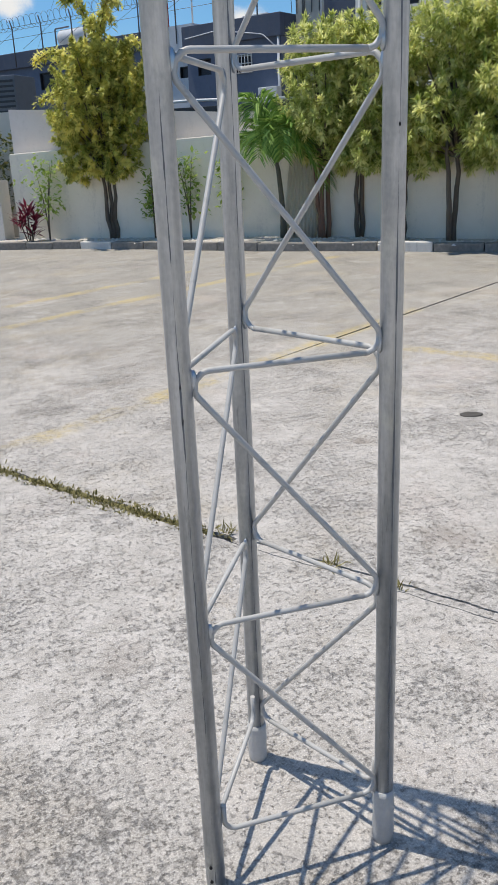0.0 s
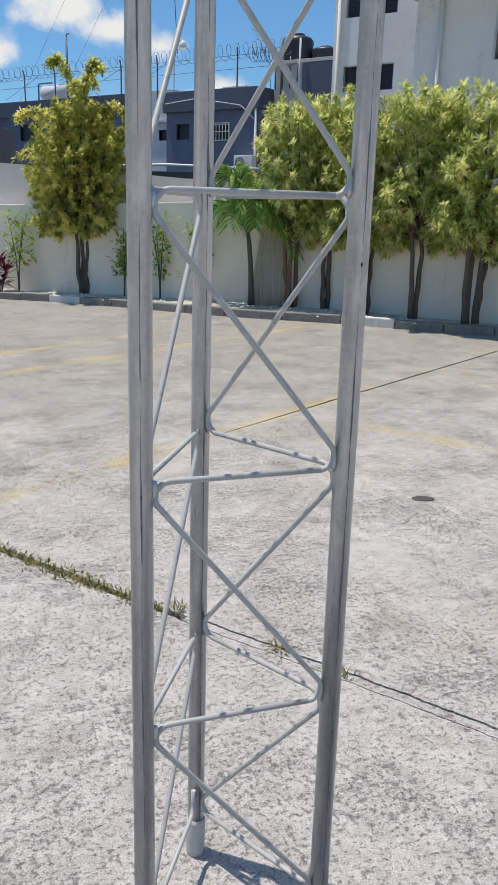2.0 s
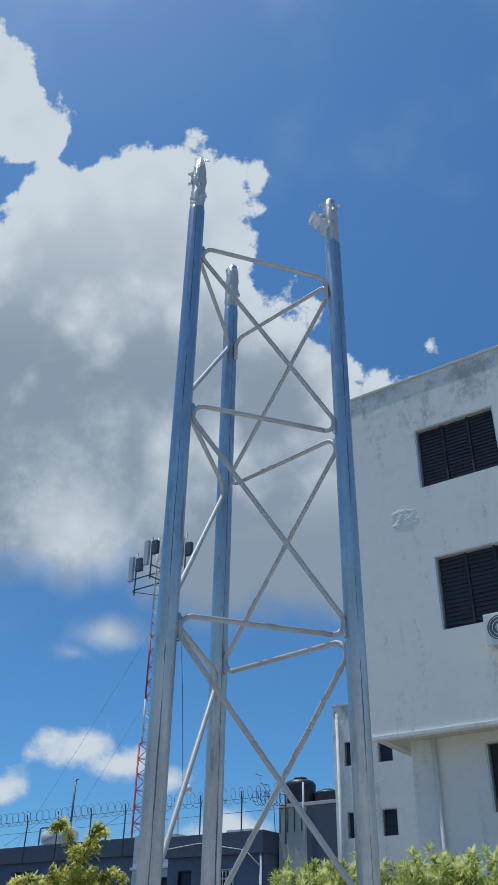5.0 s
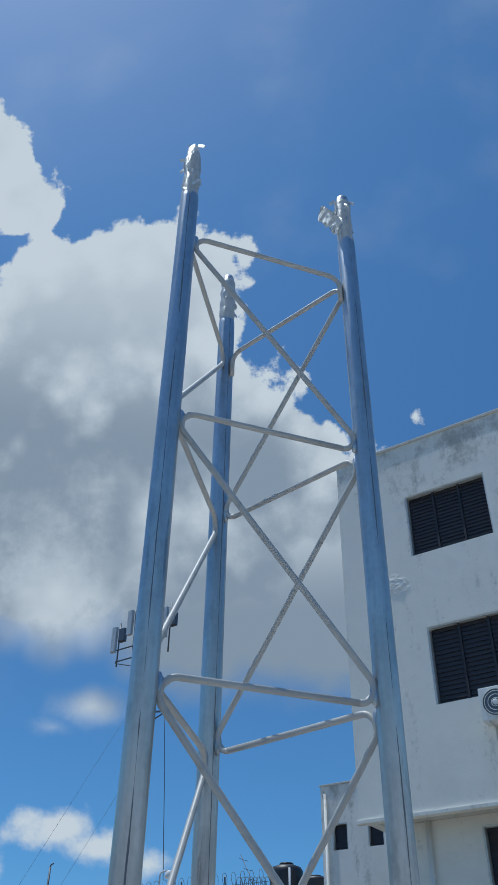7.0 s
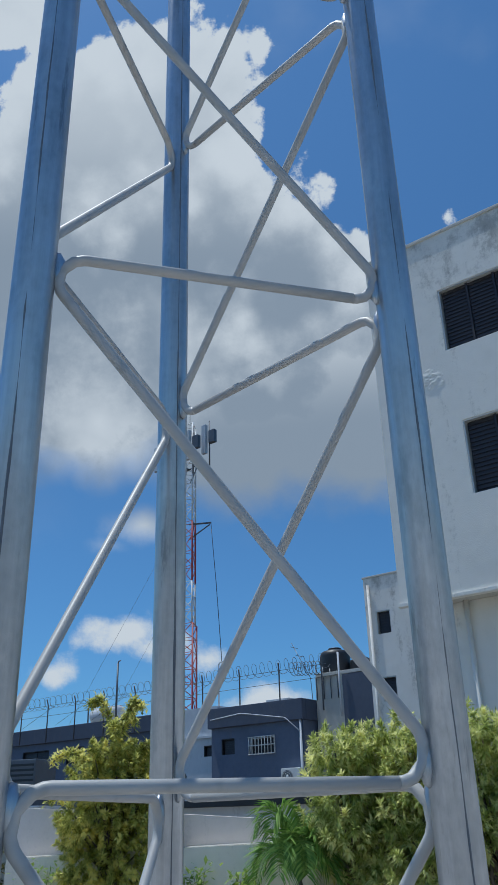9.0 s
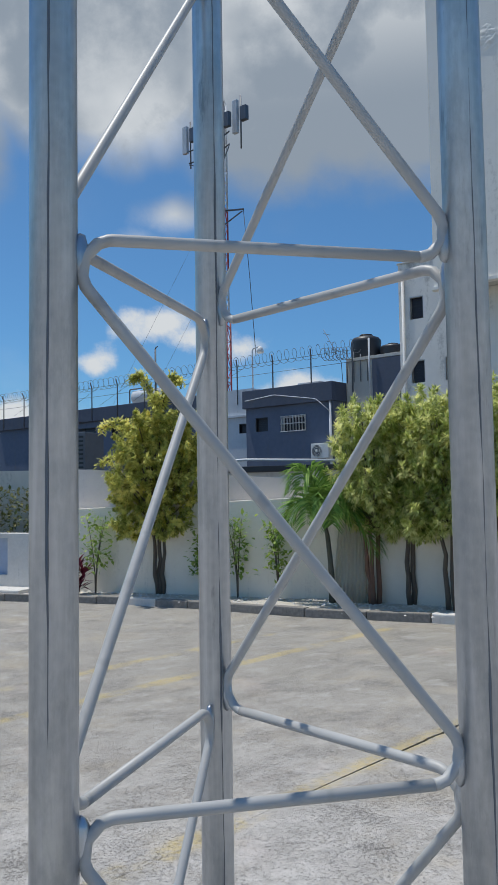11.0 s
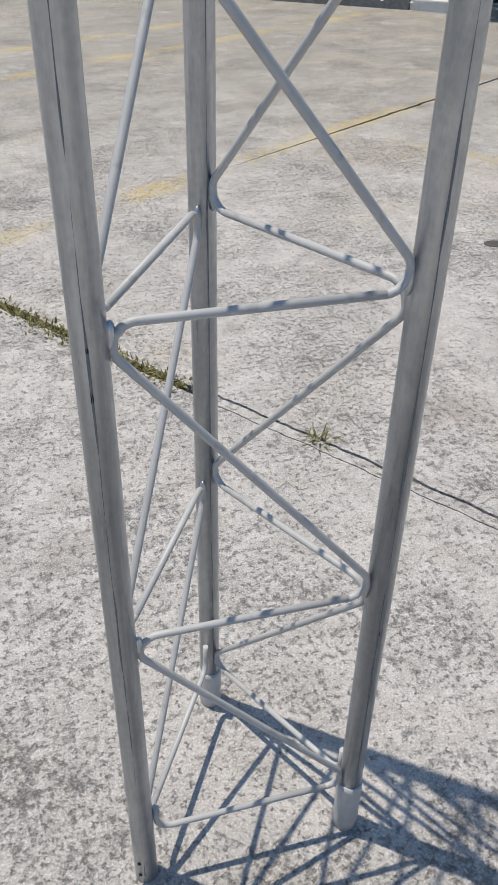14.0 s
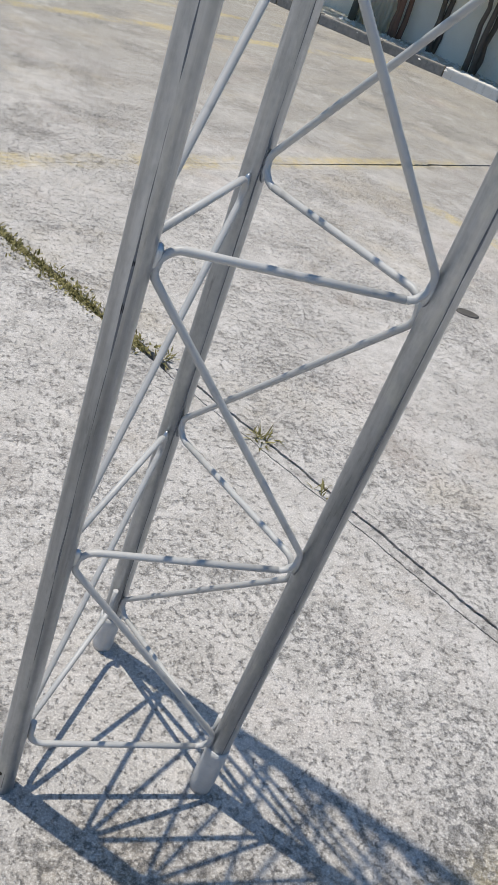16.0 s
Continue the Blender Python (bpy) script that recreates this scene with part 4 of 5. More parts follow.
def build_palm():
    rng = random.Random(9)
    palm = thing("palm", pose(3.20, 9.44, 0.07), "young green palm with arching fronds and thin trunk", "palm tree")
    part("trunk", tube([(0.02, 0, -0.02), (0.02, 0, 0.25), (0, 0, 0.55), (-0.03, 0, 0.85), (-0.06, 0, 1.0)], [0.05, 0.04, 0.033, 0.03, 0.022], 9), PALMBARK, palm)
    for k in range(14):
        a = k * 2.4 + 0.3
        high = (k % 5) / 4
        reach = rng.uniform(0.62, 0.82) * (1 - 0.35 * high)
        way = Vector((math.cos(a), math.sin(a), 0))
        spine = []
        for i in range(17):
            f = i / 16
            rise = (0.35 + 0.5 * high) * math.sin(min(f * 2.1, math.pi)) - (0.62 - 0.35 * high) * f ** 2.4
            spine.append(Vector((-0.06, 0, 0.94)) + way * reach * (f - 0.10 * f * f) + Vector((0, 0, rise)))
        frond = part("frond", tube(spine, [0.011 * (1 - 0.8 * i / 16) for i in range(17)], 5), PALMLEAF, palm)
        side = way.cross(Vector((0, 0, 1)))
        verts, faces = [], []
        for i in range(2, 17):
            run = (spine[i] - spine[i - 1]).normalized()
            over = side.cross(run).normalized()
            for s in (-1, 1):
                for j in (0, 0.33, 0.66):
                    p = spine[i - 1].lerp(spine[i], j)
                    L = 0.34 * math.sin(math.pi * (0.16 + 0.72 * (i + j) / 17)) + 0.05
                    d = (side * s * 0.8 + run * 0.75 + over * (0.28 + rng.gauss(0, 0.10))).normalized()
                    e = p + d * L * 0.5
                    t = p + d * L + Vector((0, 0, -0.28 * L))
                    w = run * 0.018
                    n = len(verts)
                    verts += [p, e + w, t, e - w]
                    faces += [(n, n + 1, n + 3), (n + 1, n + 2, n + 3)]
        mesh_part("leaflet", verts, faces, PALMLEAF, frond)


def build_small_plants():
    rng = random.Random(14)
    for x, y, h, w in ((0.33, 11.5, 1.15, 0.30), (1.74, 10.72, 1.0, 0.24), (2.18, 10.36, 1.22, 0.26), (2.66, 10.02, 1.05, 0.22)):
        sap = thing("sapling", pose(x, y, 0.07), "thin sapling with sparse fresh green leaves", "sapling", "saplings in the bed")
        spots = []
        for k in range(3):
            a = rng.uniform(0, 6)
            end = (math.cos(a) * w * 0.5, math.sin(a) * w * 0.4, h * rng.uniform(0.8, 1.0))
            pts = [(end[0] * f * f, end[1] * f * f, end[2] * f - 0.02) for f in (0, 0.25, 0.5, 0.75, 1)]
            part("stem", tube(pts, [0.012, 0.010, 0.008, 0.005, 0.003], 6), BARK, sap)
            for _ in range(85):
                f = rng.uniform(0.35, 1.03)
                q = Vector((end[0] * f * f, end[1] * f * f, end[2] * f)) + Vector((rng.gauss(0, 1), rng.gauss(0, 1), rng.gauss(0, 0.5))) * w * 0.34
                spots.append((q, (rng.gauss(0, 1), rng.gauss(0, 1), rng.gauss(0.3, 0.6))))
        v, f = blades(rng, spots, 0.105, 0.027)
        mesh_part("foliage", v, f, SAPLING, sap)
    red = thing("cordyline", pose(0.05, 11.5, 0.07), "dark red strap-leaved cordyline shrub", "shrub")
    spots = []
    for x, y, z in ((0, 0, 0.42), (0.10, 0.02, 0.3), (-0.11, 0.03, 0.27), (0.04, -0.05, 0.18), (-0.05, -0.04, 0.36)):
        part("stem", tube([(x * 0.3, y * 0.3, -0.02), (x, y, z)], 0.009, 6), BARK, red)
        for _ in range(26):
            a = rng.uniform(0, math.tau)
            spots.append(((x, y, z + rng.uniform(-0.12, 0.04)), (math.cos(a), math.sin(a), rng.uniform(0.1, 1.6))))
    v, f = blades(rng, spots, 0.24, 0.022)
    mesh_part("foliage", v, f, CORDYLINE, red)


def build_streak_sheet():
    """Added thin ribbed sheet in place of pale streaks on the wall corner."""
    wide, tall, n = 0.46, 1.28, 56
    bm = bmesh.new()
    rows = []
    for z in (0.0, 0.3, 0.65, 1.0, 1.0 + 0.28):
        row = []
        for k in range(n + 1):
            u = k / n
            squeeze = 1.0 - 0.42 * (z / tall) ** 1.4
            x = (u - 0.5) * wide * squeeze
            row.append(bm.verts.new((x, 0.010 * math.cos(u * math.tau * 9) + 0.16 * z / tall + 0.05 * (u - 0.5) ** 2, z)))
        rows.append(row)
    for a, b in zip(rows, rows[1:]):
        for k in range(n):
            bm.faces.new((a[k], a[k + 1], b[k + 1], b[k])).smooth = True
    bmesh.ops.solidify(bm, geom=bm.faces[:], thickness=0.006)
    sheet = part("streak_sheet", bm, SHEET)
    sheet.matrix_world = pose(3.40, 9.36, 0.07, 0, 0, -42)
    tagged(sheet, "pale ribbed sheet added for the streaks on the wall corner behind the palm", "sheet")


build_trees()
build_streak_sheet()
build_palm()
build_small_plants()


# ---- buildings ----
def wall_cells(x0, x1, y0, y1, z0, z1, holes):
    """A wall slab with rectangular openings (x0, x1, z0, z1) right through it."""
    bm = bmesh.new()
    xs = sorted({x0, x1, *[h[0] for h in holes], *[h[1] for h in holes]})
    zs = sorted({z0, z1, *[h[2] for h in holes], *[h[3] for h in holes]})
    for xa, xb in zip(xs, xs[1:]):
        for za, zb in zip(zs, zs[1:]):
            cx, cz = (xa + xb) / 2, (za + zb) / 2
            if not any(h[0] < cx < h[1] and h[2] < cz < h[3] for h in holes):
                add_box(bm, (xa, y0, za), (xb, y1, zb))
    bmesh.ops.remove_doubles(bm, verts=bm.verts, dist=0.0005)
    bm.verts.index_update()
    seen = {}
    for f in bm.faces:
        seen.setdefault(tuple(sorted(v.index for v in f.verts)), []).append(f)
    twice = [f for fs in seen.values() if len(fs) > 1 for f in fs]
    bmesh.ops.delete(bm, geom=twice, context="FACES_ONLY")
    return bm


def shell(house, x0, x1, y0, y1, z0, z1, holes, material, parapet=0.0):
    """Front wall with openings, two side walls, back wall and roof."""
    t = 0.18
    part("wall", wall_cells(x0, x1, y0, y0 + t, z0, z1, holes), material, house)
    part("wall", box((x0, y0 + t, z0), (x0 + t, y1 - t, z1)), material, house)
    part("wall", box((x1 - t, y0 + t, z0), (x1, y1 - t, z1)), material, house)
    part("wall", box((x0, y1 - t, z0), (x1, y1, z1)), material, house)
    part("roof", box((x0 + t, y0 + t, z1 - parapet - 0.2), (x1 - t, y1 - t, z1 - parapet - 0.02)), RAW, house)


def louvre_window(house, x0, x1, z0, z1, y, panels=3, frame=ALU):
    """A framed opening with dark louvre slats in several panels."""
    e = 0.03
    bm = box((x0 - 0.035, y - 0.03, z1 - e), (x1 + 0.035, y + 0.12, z1 + 0.03))
    add_box(bm, (x0 - 0.035, y - 0.03, z0), (x0 + e, y + 0.12, z1 - e))
    add_box(bm, (x1 - e, y - 0.03, z0), (x1 + 0.035, y + 0.12, z1 - e))
    add_box(bm, (x0 - 0.02, y - 0.035, z0 - 0.035), (x1 + 0.02, y + 0.12, z0))
    win = part("window", bm, frame, house, "pale frame with dark louvres")
    part("pane", box((x0, y + 0.115, z0), (x1, y + 0.125, z1)), GLASS_DARK, win)
    wide = (x1 - x0 - 2 * e) / panels
    slat = None
    for p in range(panels):
        a = x0 + e + wide * p
        if p:
            part("mullion", box((a - 0.022, y + 0.03, z0), (a + 0.022, y + 0.10, z1 - e)), WOOD, win)
        n = max(3, round((z1 - z0) / 0.085))
        for k in range(n):
            zc = z0 + (k + 0.5) * (z1 - e - z0) / n
            if slat is None:
                slat = part("slat", box((-wide / 2 + 0.024, -0.004, -0.044), (wide / 2 - 0.024, 0.004, 0.044)), WOOD, win)
                ob = slat
            else:
                ob = new("slat", slat.data)
                ob.parent = win
            ob.matrix_local = pose(a + wide / 2, y + 0.065, zc, -12)
    return win


def air_unit(m, label):
    unit = thing("air_conditioner", m, label, "air conditioner", "outdoor units")
    part("casing", box((-0.4, -0.3, 0), (0.4, 0.0, 0.56), 0.02), WHITE, unit)
    rim = bmesh.new()
    for r in (0.07, 0.13, 0.19, 0.225):
        add_tube(rim, [(-0.12 + r * math.cos(k * math.tau / 24), -0.312, 0.28 + r * math.sin(k * math.tau / 24)) for k in range(25)], 0.006, 5, False)
    part("fan_grille", rim, WHITE, unit)
    bm = lathe([(0.228, 0), (0.228, 0.012), (0.2, 0.014)], 24)
    bmesh.ops.rotate(bm, matrix=Matrix.Rotation(radians(90), 3, "X"), verts=bm.verts)
    bmesh.ops.translate(bm, vec=(-0.12, -0.296, 0.28), verts=bm.verts)
    part("fan_opening", bm, DARKSTEEL, unit)
    hub = lathe([(0.05, 0), (0.05, 0.02), (0.03, 0.03)], 14)
    bmesh.ops.rotate(hub, matrix=Matrix.Rotation(radians(90), 3, "X"), verts=hub.verts)
    bmesh.ops.translate(hub, vec=(-0.12, -0.305, 0.28), verts=hub.verts)
    part("fan_hub", hub, WHITE, unit)
    for x in (-0.28, 0.28):
        part("bracket", tube(rounded([(x, -0.3, -0.02), (x, 0, -0.02), (x, 0, -0.25)], 0.02, 3), 0.014, 6), ALU, unit)
    return unit


FACE_TURN = -53


def build_white_block():
    m = pose(6.42, 12.85, 0, 0, 0, FACE_TURN)
    house = thing("apartment_building", m, "white rendered building with streaked walls and dark louvre windows", "building")
    up = [(1.55, 3.27, 9.90, 11.31), (1.67, 3.42, 6.87, 8.34), (6.2, 7.9, 9.90, 11.31), (6.2, 7.9, 6.87, 8.34)]
    shell(house, 0, 12, 0, 9, 5.15, 12.64, up, FACADE, 0.4)
    part("floor_slab", box((0.18, 0.18, 5.15), (11.8, 8.8, 5.31)), RAW, house)
    part("drip_edge", box((-0.03, -0.05, 5.08), (12.03, 0.1, 5.15), 0.01), FACADE, house)
    part("coping", box((-0.03, -0.035, 12.64), (12.03, 0.22, 12.71), 0.015), RAW, house)
    low = [(1.95, 3.75, 3.84, 4.98), (6.2, 7.9, 3.84, 4.98)]
    shell(house, 0.55, 12, 0.62, 8.9, 0, 5.145, low, FACADE)
    for x0, x1, z0, z1 in up:
        louvre_window(house, x0, x1, z0, z1, 0.05)
    for x0, x1, z0, z1 in low:
        louvre_window(house, x0, x1, z0, z1, 0.67)
    part("drain_pipe", tube([(1.02, 0.56, 0), (1.02, 0.56, 5.15)], 0.045, 10), FACADE, house)
    # blistered patch of old plaster repair
    bm = bmesh.new()
    rows = []
    for i in range(33):
        row = []
        for k in range(33):
            u, v = i / 16 - 1, k / 16 - 1
            edge = max(0.0, 1 - (u * u + v * v) * (1 + 0.6 * noise.noise((u * 2, v * 2, 1))))
            lump = 0.5 + noise.noise((u * 3, v * 3, 5)) + 0.6 * noise.noise((u * 8, v * 8, 2))
            row.append(bm.verts.new((1.12 + 0.36 * u, 0.006 - 0.034 * edge * lump, 9.35 + 0.3 * v)))
        rows.append(row)
    for a, b in zip(rows, rows[1:]):
        for k in range(32):
            bm.faces.new((a[k], b[k], b[k + 1], a[k + 1]))
    part("plaster_patch", bm, FACADE, house, "blistered plaster patch", True)
    air_unit(m @ pose(2.95, -0.02, 6.32), "white wall-mounted air conditioner outdoor unit below a window")

    a = pose(9.42, 21.26, -0.07, 0, 0, FACE_TURN)
    annex = thing("annex_building", a, "plain white block with small dark square windows", "building")
    holes = [(x, x + 0.47, z, z + 0.66) for z in (6.46, 4.62, 2.78) for x in (0.32, 1.38, 2.9)]
    shell(annex, 0, 7, 0, 7, 0, 8.12, holes, ANNEX, 0.3)
    part("coping", box((-0.03, -0.03, 8.12), (7.03, 0.2, 8.17), 0.01), RAW, annex)
    part("drain_pipe", tube([(0.16, -0.05, 0), (0.16, -0.05, 7.9)], 0.04, 8), ANNEX, annex)
    for x0, x1, z0, z1 in holes:
        louvre_window(annex, x0, x1, z0, z1, 0.04, 1)


def water_tank(m, r, h, label):
    tank = thing("water_tank", m, label, "water tank", "roof tanks")
    ribs = []
    for k in range(9):
        z = h * 0.78 * k / 8
        ribs.append((r * (1.0 if k % 2 else 0.965), z))
    part("body", lathe([(r * 0.94, 0.0)] + ribs[1:] + [(r * 0.86, h * 0.86), (r * 0.5, h * 0.93), (r * 0.42, h * 0.94)], 24), BLACK, tank)
    part("lid", lathe([(r * 0.42, h * 0.94), (r * 0.44, h * 0.97), (r * 0.4, h), (r * 0.1, h * 1.02)], 20), BLACK, tank)


def build_far_house():
    m = pose(8.99, 29.21, -0.1, 0, 0, FACE_TURN)
    house = thing("house", m, "blue-grey painted flat-roofed house with stained walls", "house")
    holes = [(-2.53, -1.9, 4.04, 4.6), (-1.18, -0.03, 4.0, 4.54)]
    shell(house, -3.02, 1.22, 0, 6, 0, 5.0, holes, BLUE)
    part("parapet", box((-3.1, -0.15, 5.0), (1.3, 0.1, 5.72), 0.02), BLUE_DARK, house)
    part("parapet", box((-3.1, 0.1, 5.0), (-2.9, 6, 5.72), 0.02), BLUE_DARK, house)
    part("parapet", box((1.12, 0.1, 5.0), (1.3, 6, 5.72), 0.02), BLUE_DARK, house)
    louvre_window(house, -2.53, -1.9, 4.04, 4.6, 0.05, 1, BLACK)
    win = louvre_window(house, -1.18, -0.03, 4.0, 4.54, 0.05, 2, WHITE)
    bars = bmesh.new()
    for k in range(9):
        add_tube(bars, [(-1.18 + 1.15 * k / 8, -0.06, 3.95), (-1.18 + 1.15 * k / 8, -0.06, 4.58)], 0.018, 5)
    for z in (3.97, 4.27, 4.56):
        add_tube(bars, [(-1.22, -0.06, z), (0.0, -0.06, z)], 0.018, 5)
    part("grille", bars, WHITE, win)
    part("drain_pipe", tube([(1.14, -0.06, 0), (1.14, -0.06, 5.0)], 0.05, 8), PALE, house)
    part("roof_box", box((-1.5, 1.5, 5.0), (-0.4, 2.6, 6.05), 0.02), PALE, house)
    part("cable", tube(rounded([(-2.9, -0.2, 5.3), (-1.4, -0.22, 5.42), (0.6, -0.22, 5.1), (1.2, -0.2, 4.6)], 0.4), 0.02, 5), PALE, house)
    air_unit(m @ pose(0.80, -0.02, 2.85), "white outdoor air conditioner unit on a blue-grey wall")

    tower = thing("stair_house", m, "bare concrete rooftop stair block beside the blue house", "building")
    part("wall", box((1.32, 0.8, 0), (2.70, 6, 6.5)), RAW, tower)
    part("wall", box((2.71, 0.4, 0), (4.1, 6, 6.42)), BLUE_DARK, tower)
    part("slab", box((1.4, 0.7, 6.5), (4.1, 6.05, 6.62), 0.01), RAW, tower)
    part("pipe", tube([(2.66, 0.3, 5.0), (2.66, 0.3, 7.2)], 0.035, 6), PALE, tower)
    water_tank(m @ pose(1.75, 1.6, 6.62), 0.58, 1.0, "black ribbed plastic water tank on a concrete roof")
    water_tank(m @ pose(2.8, 1.8, 6.62), 0.48, 0.55, "small black plastic water tank on a concrete roof")

    wing = thing("white_wing", m, "small white rendered house wing with one window", "house")
    hole = [(-3.84, -3.32, 4.08, 4.48)]
    shell(wing, -5.2, -3.12, 0.5, 5.5, 0, 5.92, hole, PALE)
    louvre_window(wing, -3.84, -3.32, 4.08, 4.48, 0.55, 1, BLACK)
    part("ledge", box((-5.25, 0.4, 4.75), (-3.12, 0.5, 4.85), 0.01), PALE, wing)
    bin_ = thing("roof_tank", m @ pose(-3.85, -1.2, 2.6), "dark plastic tank on a low roof", "water tank")
    part("body", lathe([(0.46, 0), (0.48, 0.1), (0.48, 0.75), (0.4, 0.9), (0.15, 0.95)], 18), BLACK, bin_)

    west = thing("low_house", m, "long blue-grey house with a flat roof and dark openings", "house")
    holes = [(-15.5, -13.6, 4.35, 5.0), (-12.4, -11.2, 4.3, 5.0), (-9.6, -8.4, 4.3, 5.0)]
    shell(west, -22, -5.25, 0.9, 8, 0, 5.3, holes, BLUE)
    part("parapet", box((-22, 0.75, 5.3), (-5.25, 0.95, 5.95), 0.02), BLUE_DARK, west)
    for x0, x1, z0, z1 in holes:
        louvre_window(west, x0, x1, z0, z1, 0.95, 2, BLACK)
    drum = thing("roof_cylinder", m @ pose(-11.0, 2.0, 5.95), "pale horizontal gas cylinder on a roof stand", "tank")
    part("body", tube([(-0.9, 0, 0.45), (-0.82, 0, 0.45), (0.82, 0, 0.45), (0.9, 0, 0.45)], [0.2, 0.36, 0.36, 0.2], 16), PALE, drum)
    for x in (-0.6, 0.6):
        part("stand", box((x - 0.05, -0.3, -0.65), (x + 0.05, 0.3, 0.15)), DARKSTEEL, drum)
    part("pipe_frame", tube(rounded([(-1.3, 0, -0.65), (-1.3, 0, 0.9), (-0.4, 0, 0.9)], 0.08), 0.035, 6), DARKSTEEL, drum)

    # low roofs just beyond the wall: dark edge, pipes, old units
    shed = thing("lean_to_roof", WALL_A, "low dark roof edge with white pipes behind the wall", "roof")
    part("roof", box((-6.0, 4.6, 1.9), (6.0, 8.6, 2.02), 0.01), BLACK, shed)
    part("wall", box((-6.0, 4.8, -0.05), (6.0, 5.0, 1.9)), PALE, shed)
    for z, x0, x1 in ((2.12, -5.8, -1.2), (2.08, -1.5, 2.2), (2.2, 0.2, 3.6)):
        part("pipe", tube(rounded([(x0, 5.2, 2.0), (x0 + 0.1, 5.2, z), ((x0 + x1) / 2, 5.25, z + 0.06), (x1, 5.2, z - 0.02)], 0.1), 0.03, 6), WHITE, shed)
    air_unit(WALL_A @ pose(-4.6, 5.6, 2.02, 0, 0, 8), "old white outdoor air conditioner unit on a low roof")
    crate = thing("roof_unit", WALL_A @ pose(-9.2, 7.5, 0), "large dark ventilation unit on a pale plinth", "ventilation unit")
    part("plinth", box((-0.8, -0.5, -0.05), (0.8, 0.5, 2.1)), PALE, crate)
    part("casing", box((-0.62, -0.45, 2.1), (0.62, 0.45, 3.1), 0.02), DARKSTEEL, crate)
    for k in range(8):
        part("slat", box((-0.58, -0.47, 2.18 + 0.11 * k), (0.58, -0.44, 2.23 + 0.11 * k)), BLACK, crate)

    fence = thing("razor_wire_fence", m, "steel posts with coiled razor wire along the roof edge", "fence")
    for k in range(13):
        x = -21 + 1.9 * k
        part("post", tube(rounded([(x, 0.5, 5.3), (x, 0.5, 6.9), (x + 0.12, 0.3, 7.15)], 0.1), 0.028, 6), DARKSTEEL, fence)
    for r, y, z in ((0.27, 0.45, 7.02),):
        pts = []
        n = 62 * 14
        for k in range(n):
            a = k * math.tau / 14
            pts.append((-21.5 + 23.6 * k / n, y + r * math.cos(a), z + r * math.sin(a)))
        part("coil", tube(pts, 0.009, 3, False), DARKSTEEL, fence)
    for z in (6.45, 6.9):
        part("wire", tube([(-21.5, 0.5, z), (2.0, 0.5, z)], 0.010, 4), DARKSTEEL, fence)
    for k in range(7):
        x = -20 + 2.4 * k
        part("wire", tube([(x, 0.5, 6.0), (x + 2.2, 0.5, 6.85)], 0.008, 3), DARKSTEEL, fence)
    side = thing("rooftop_railing", m, "thin steel rail with razor coil on the stair block", "fence")
    for k in range(4):
        part("post", tube([(1.4 + 0.3 * k, 0.75, 5.7), (1.4 + 0.3 * k, 0.75, 6.95 - 0.1 * k)], 0.02, 5), DARKSTEEL, side)
    pts = [(0.4 + 1.3 * k / 90, 0.6 + 0.25 * math.cos(k * 0.55), 6.9 + 0.25 * math.sin(k * 0.55) - 0.1 * k / 90) for k in range(91)]
    part("coil", tube(pts, 0.012, 3, False), DARKSTEEL, side)

    pole = thing("roof_pole", m @ pose(-8.95, 0.6, 5.3), "thin dark pole standing on a roof", "pole")
    part("shaft", tube([(0, 0, 0), (0, 0, 3.0)], [0.05, 0.04], 8), DARKSTEEL, pole)
    part("tip", tube([(0, 0, 3.0), (0.05, 0, 3.08), (0.16, 0, 3.1)], 0.03, 6), DARKSTEEL, pole)
    lamp = thing("street_lamp", m @ pose(-4.3, 2.0, 0), "pale street lamp with bent arm behind the house", "street lamp")
    part("pole", tube(rounded([(0, 0, 0), (0, 0, 7.9), (0.42, 0, 7.95)], 0.15), 0.035, 8), PALE, lamp)
    part("head", lathe([(0.05, 7.95), (0.12, 7.88), (0.17, 7.72), (0.14, 7.66), (0.05, 7.64)], 14, (0.44, 0)), WHITE, lamp)
    aerial = thing("roof_aerial", m @ pose(0.95, 1.2, 5.0), "bent thin television aerial on the roof", "aerial")
    part("rod", tube([(0, 0, 0), (-0.1, 0, 1.6), (-0.9, 0, 3.0)], 0.012, 4), DARKSTEEL, aerial)
    for k in range(4):
        part("arm", tube([(-0.2 - 0.2 * k, -0.2, 1.8 + 0.34 * k), (-0.2 - 0.2 * k, 0.3, 1.8 + 0.34 * k)], 0.010, 4), DARKSTEEL, aerial)


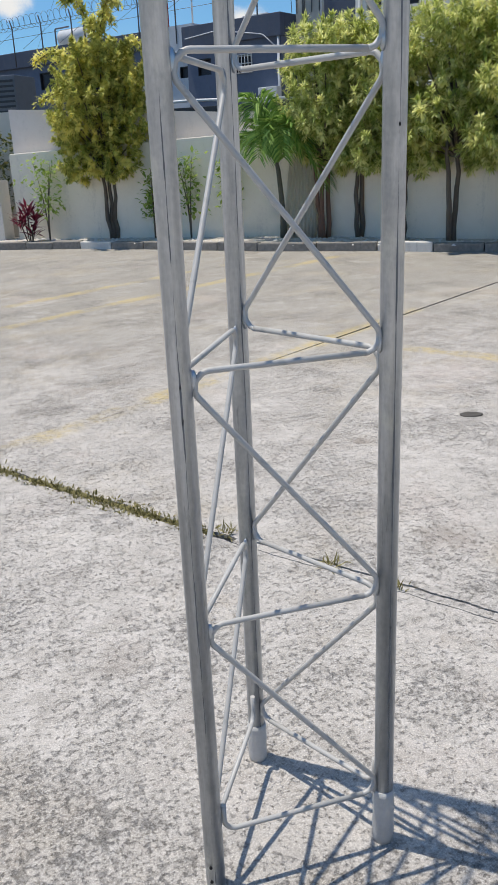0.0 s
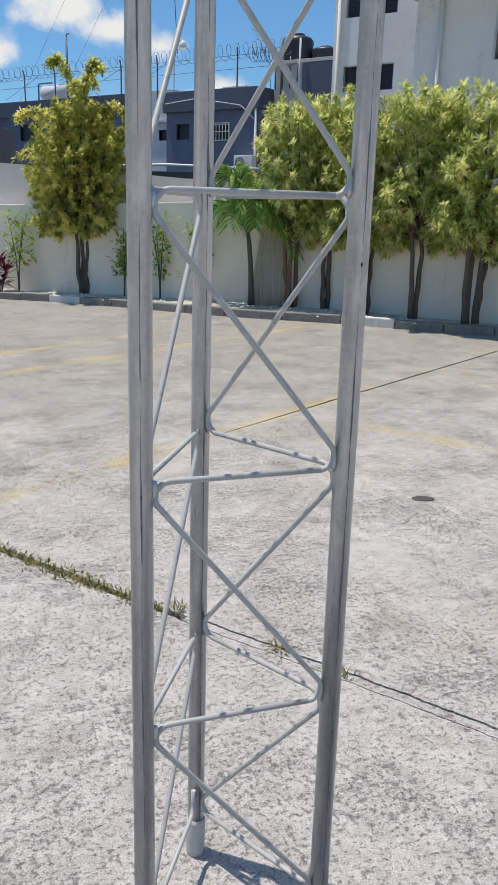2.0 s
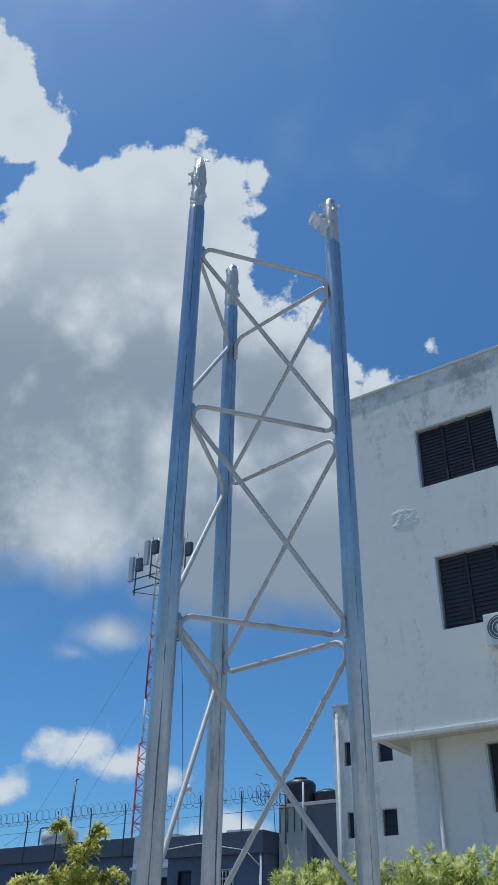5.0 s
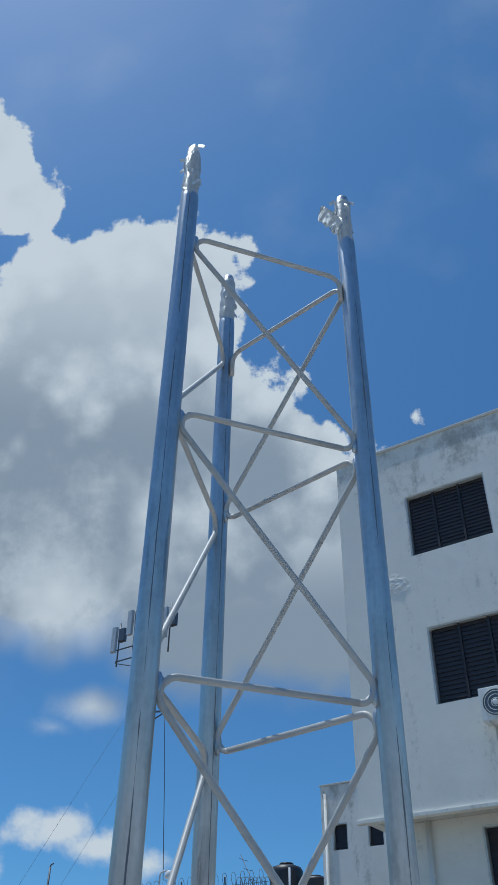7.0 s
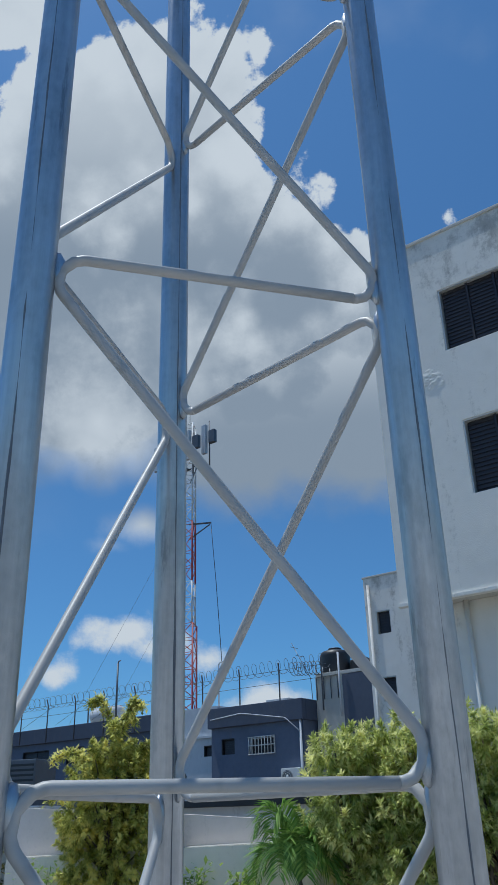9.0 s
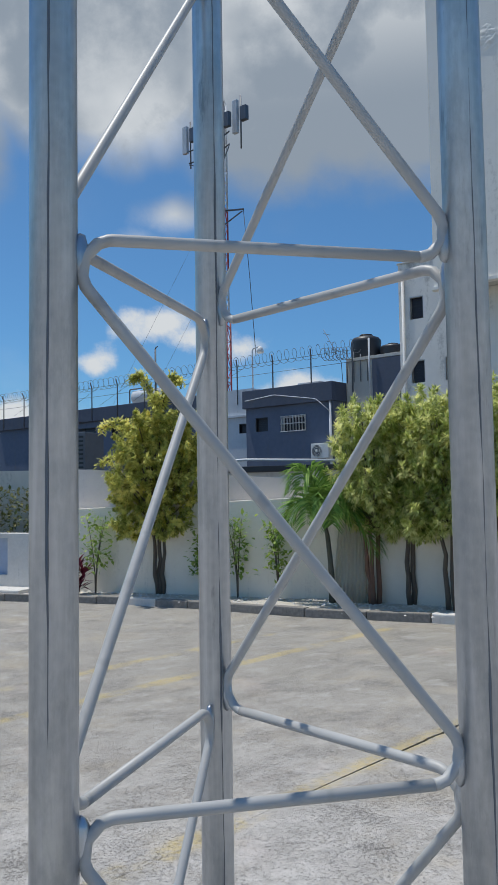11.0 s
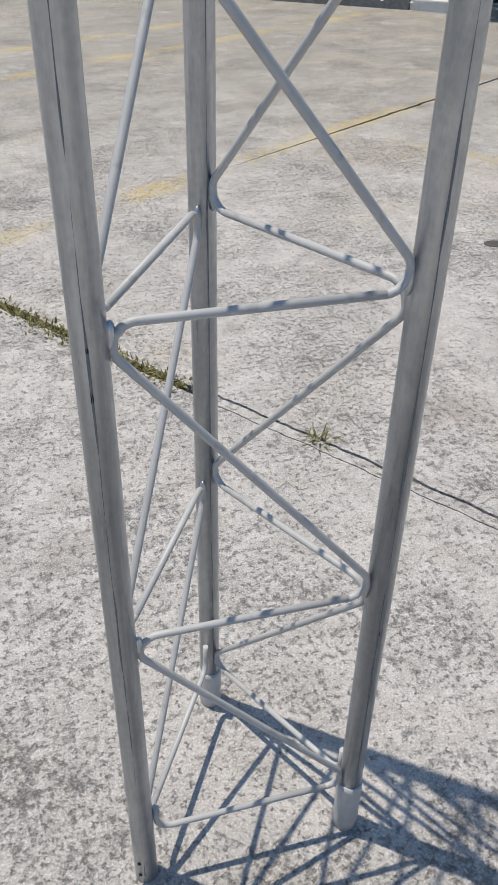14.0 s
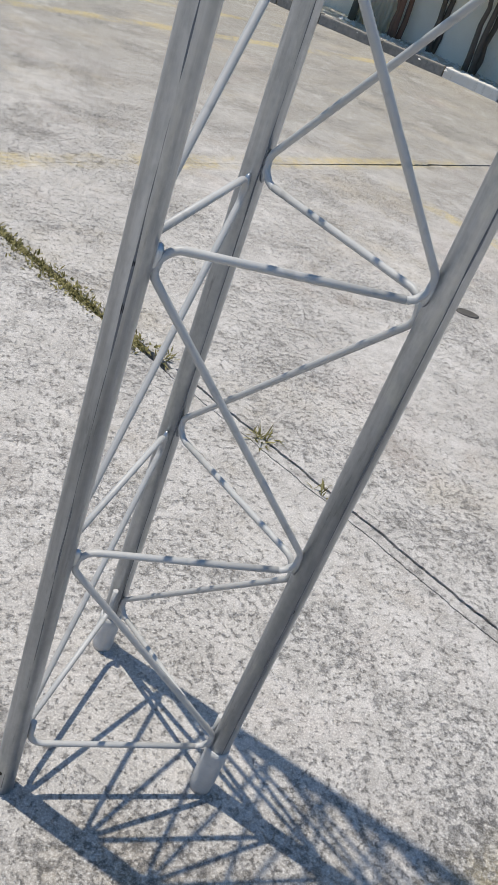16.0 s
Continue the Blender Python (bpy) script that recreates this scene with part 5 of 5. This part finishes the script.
def build_mast():
    m = pose(9.67, 47.97, 0, 0, 0, FACE_TURN) @ pose(-0.2, 0, -0.4)
    mast = thing("antenna_mast", m, "tall red and white lattice antenna mast", "mast")
    bands = [(0, 13.0, RED), (13.0, 15.6, MASTWHITE), (15.6, 19.5, RED), (19.5, 26.4, MASTWHITE)]
    for z0, z1, material in bands:
        half = 0.62 if z0 < 13 else 0.5
        corners = [Vector((-half, -half * 0.58, 0)), Vector((half, -half * 0.58, 0)), Vector((0, half * 1.15, 0))]
        for c in corners:
            part("leg", tube([c + Vector((0, 0, z0)), c + Vector((0, 0, z1))], 0.055, 6), material, mast)
        n = round((z1 - z0) / 0.87)
        bm = bmesh.new()
        for k in range(n):
            a, b = z0 + (z1 - z0) * k / n, z0 + (z1 - z0) * (k + 1) / n
            for i in range(3):
                p, q = corners[i], corners[(i + 1) % 3]
                if k % 2:
                    p, q = q, p
                add_tube(bm, [p + Vector((0, 0, a)), q + Vector((0, 0, b))], 0.026, 4)
                add_tube(bm, [p + Vector((0, 0, b)), q + Vector((0, 0, b))], 0.022, 4)
        part("bracing", bm, material, mast)
    part("tip", tube([(0, 0, 26.4), (0, 0, 28.0)], 0.02, 5), DARKSTEEL, mast)
    for x, y, z0, z1 in ((-3.2, 0.2, 24.0, 25.8), (0.4, -0.6, 23.6, 25.7), (0.95, 0.4, 24.2, 26.3), (-0.6, -1.2, 24.1, 25.8)):
        panel = part("antenna_panel", box((x - 0.19, y - 0.13, z0), (x + 0.19, y + 0.10, z1), 0.03), PALE, mast, "pale flat antenna panel")
        part("mount_pipe", tube([(x + 0.32, y + 0.12, z0 - 1.0), (x + 0.32, y + 0.12, z1 + 0.3)], 0.05, 6), DARKSTEEL, panel)
        part("radio_box", box((x + 0.36, y - 0.05, z0 + 0.7), (x + 0.85, y + 0.25, z0 + 1.6), 0.02), DARKSTEEL, panel)
    for z in (24.0, 23.2):
        for x, y in ((-2.9, 0.2), (1.0, -0.3), (-0.3, -1.1)):
            part("boom", tube([(0, 0, z), (x, y, z + 0.1)], 0.05, 5), DARKSTEEL, mast)
    for x, y in ((-2.9, 0.2), (1.0, -0.3)):
        part("strut", tube([(0, 0, 22.2), (x, y, 23.2)], 0.035, 5), DARKSTEEL, mast)
    part("side_arm", tube([(0, 0, 19.4), (1.8, 0, 19.1)], 0.06, 5), DARKSTEEL, mast)
    part("side_arm", tube([(0, 0, 18.4), (1.7, 0, 19.0)], 0.045, 5), DARKSTEEL, mast)
    part("hanging_cable", tube([(1.8, 0, 19.1), (1.95, 0, 17.5), (2.2, 0, 15.0), (2.6, 0, 10.0)], 0.02, 4), DARKSTEEL, mast)
    for x in (-16, -12):
        part("guy_wire", tube([(-0.3, 0, 20.5 if x == -16 else 16.0), (x, 3, 6.0)], 0.008, 3), DARKSTEEL, mast)


build_white_block()
build_far_house()
build_mast()
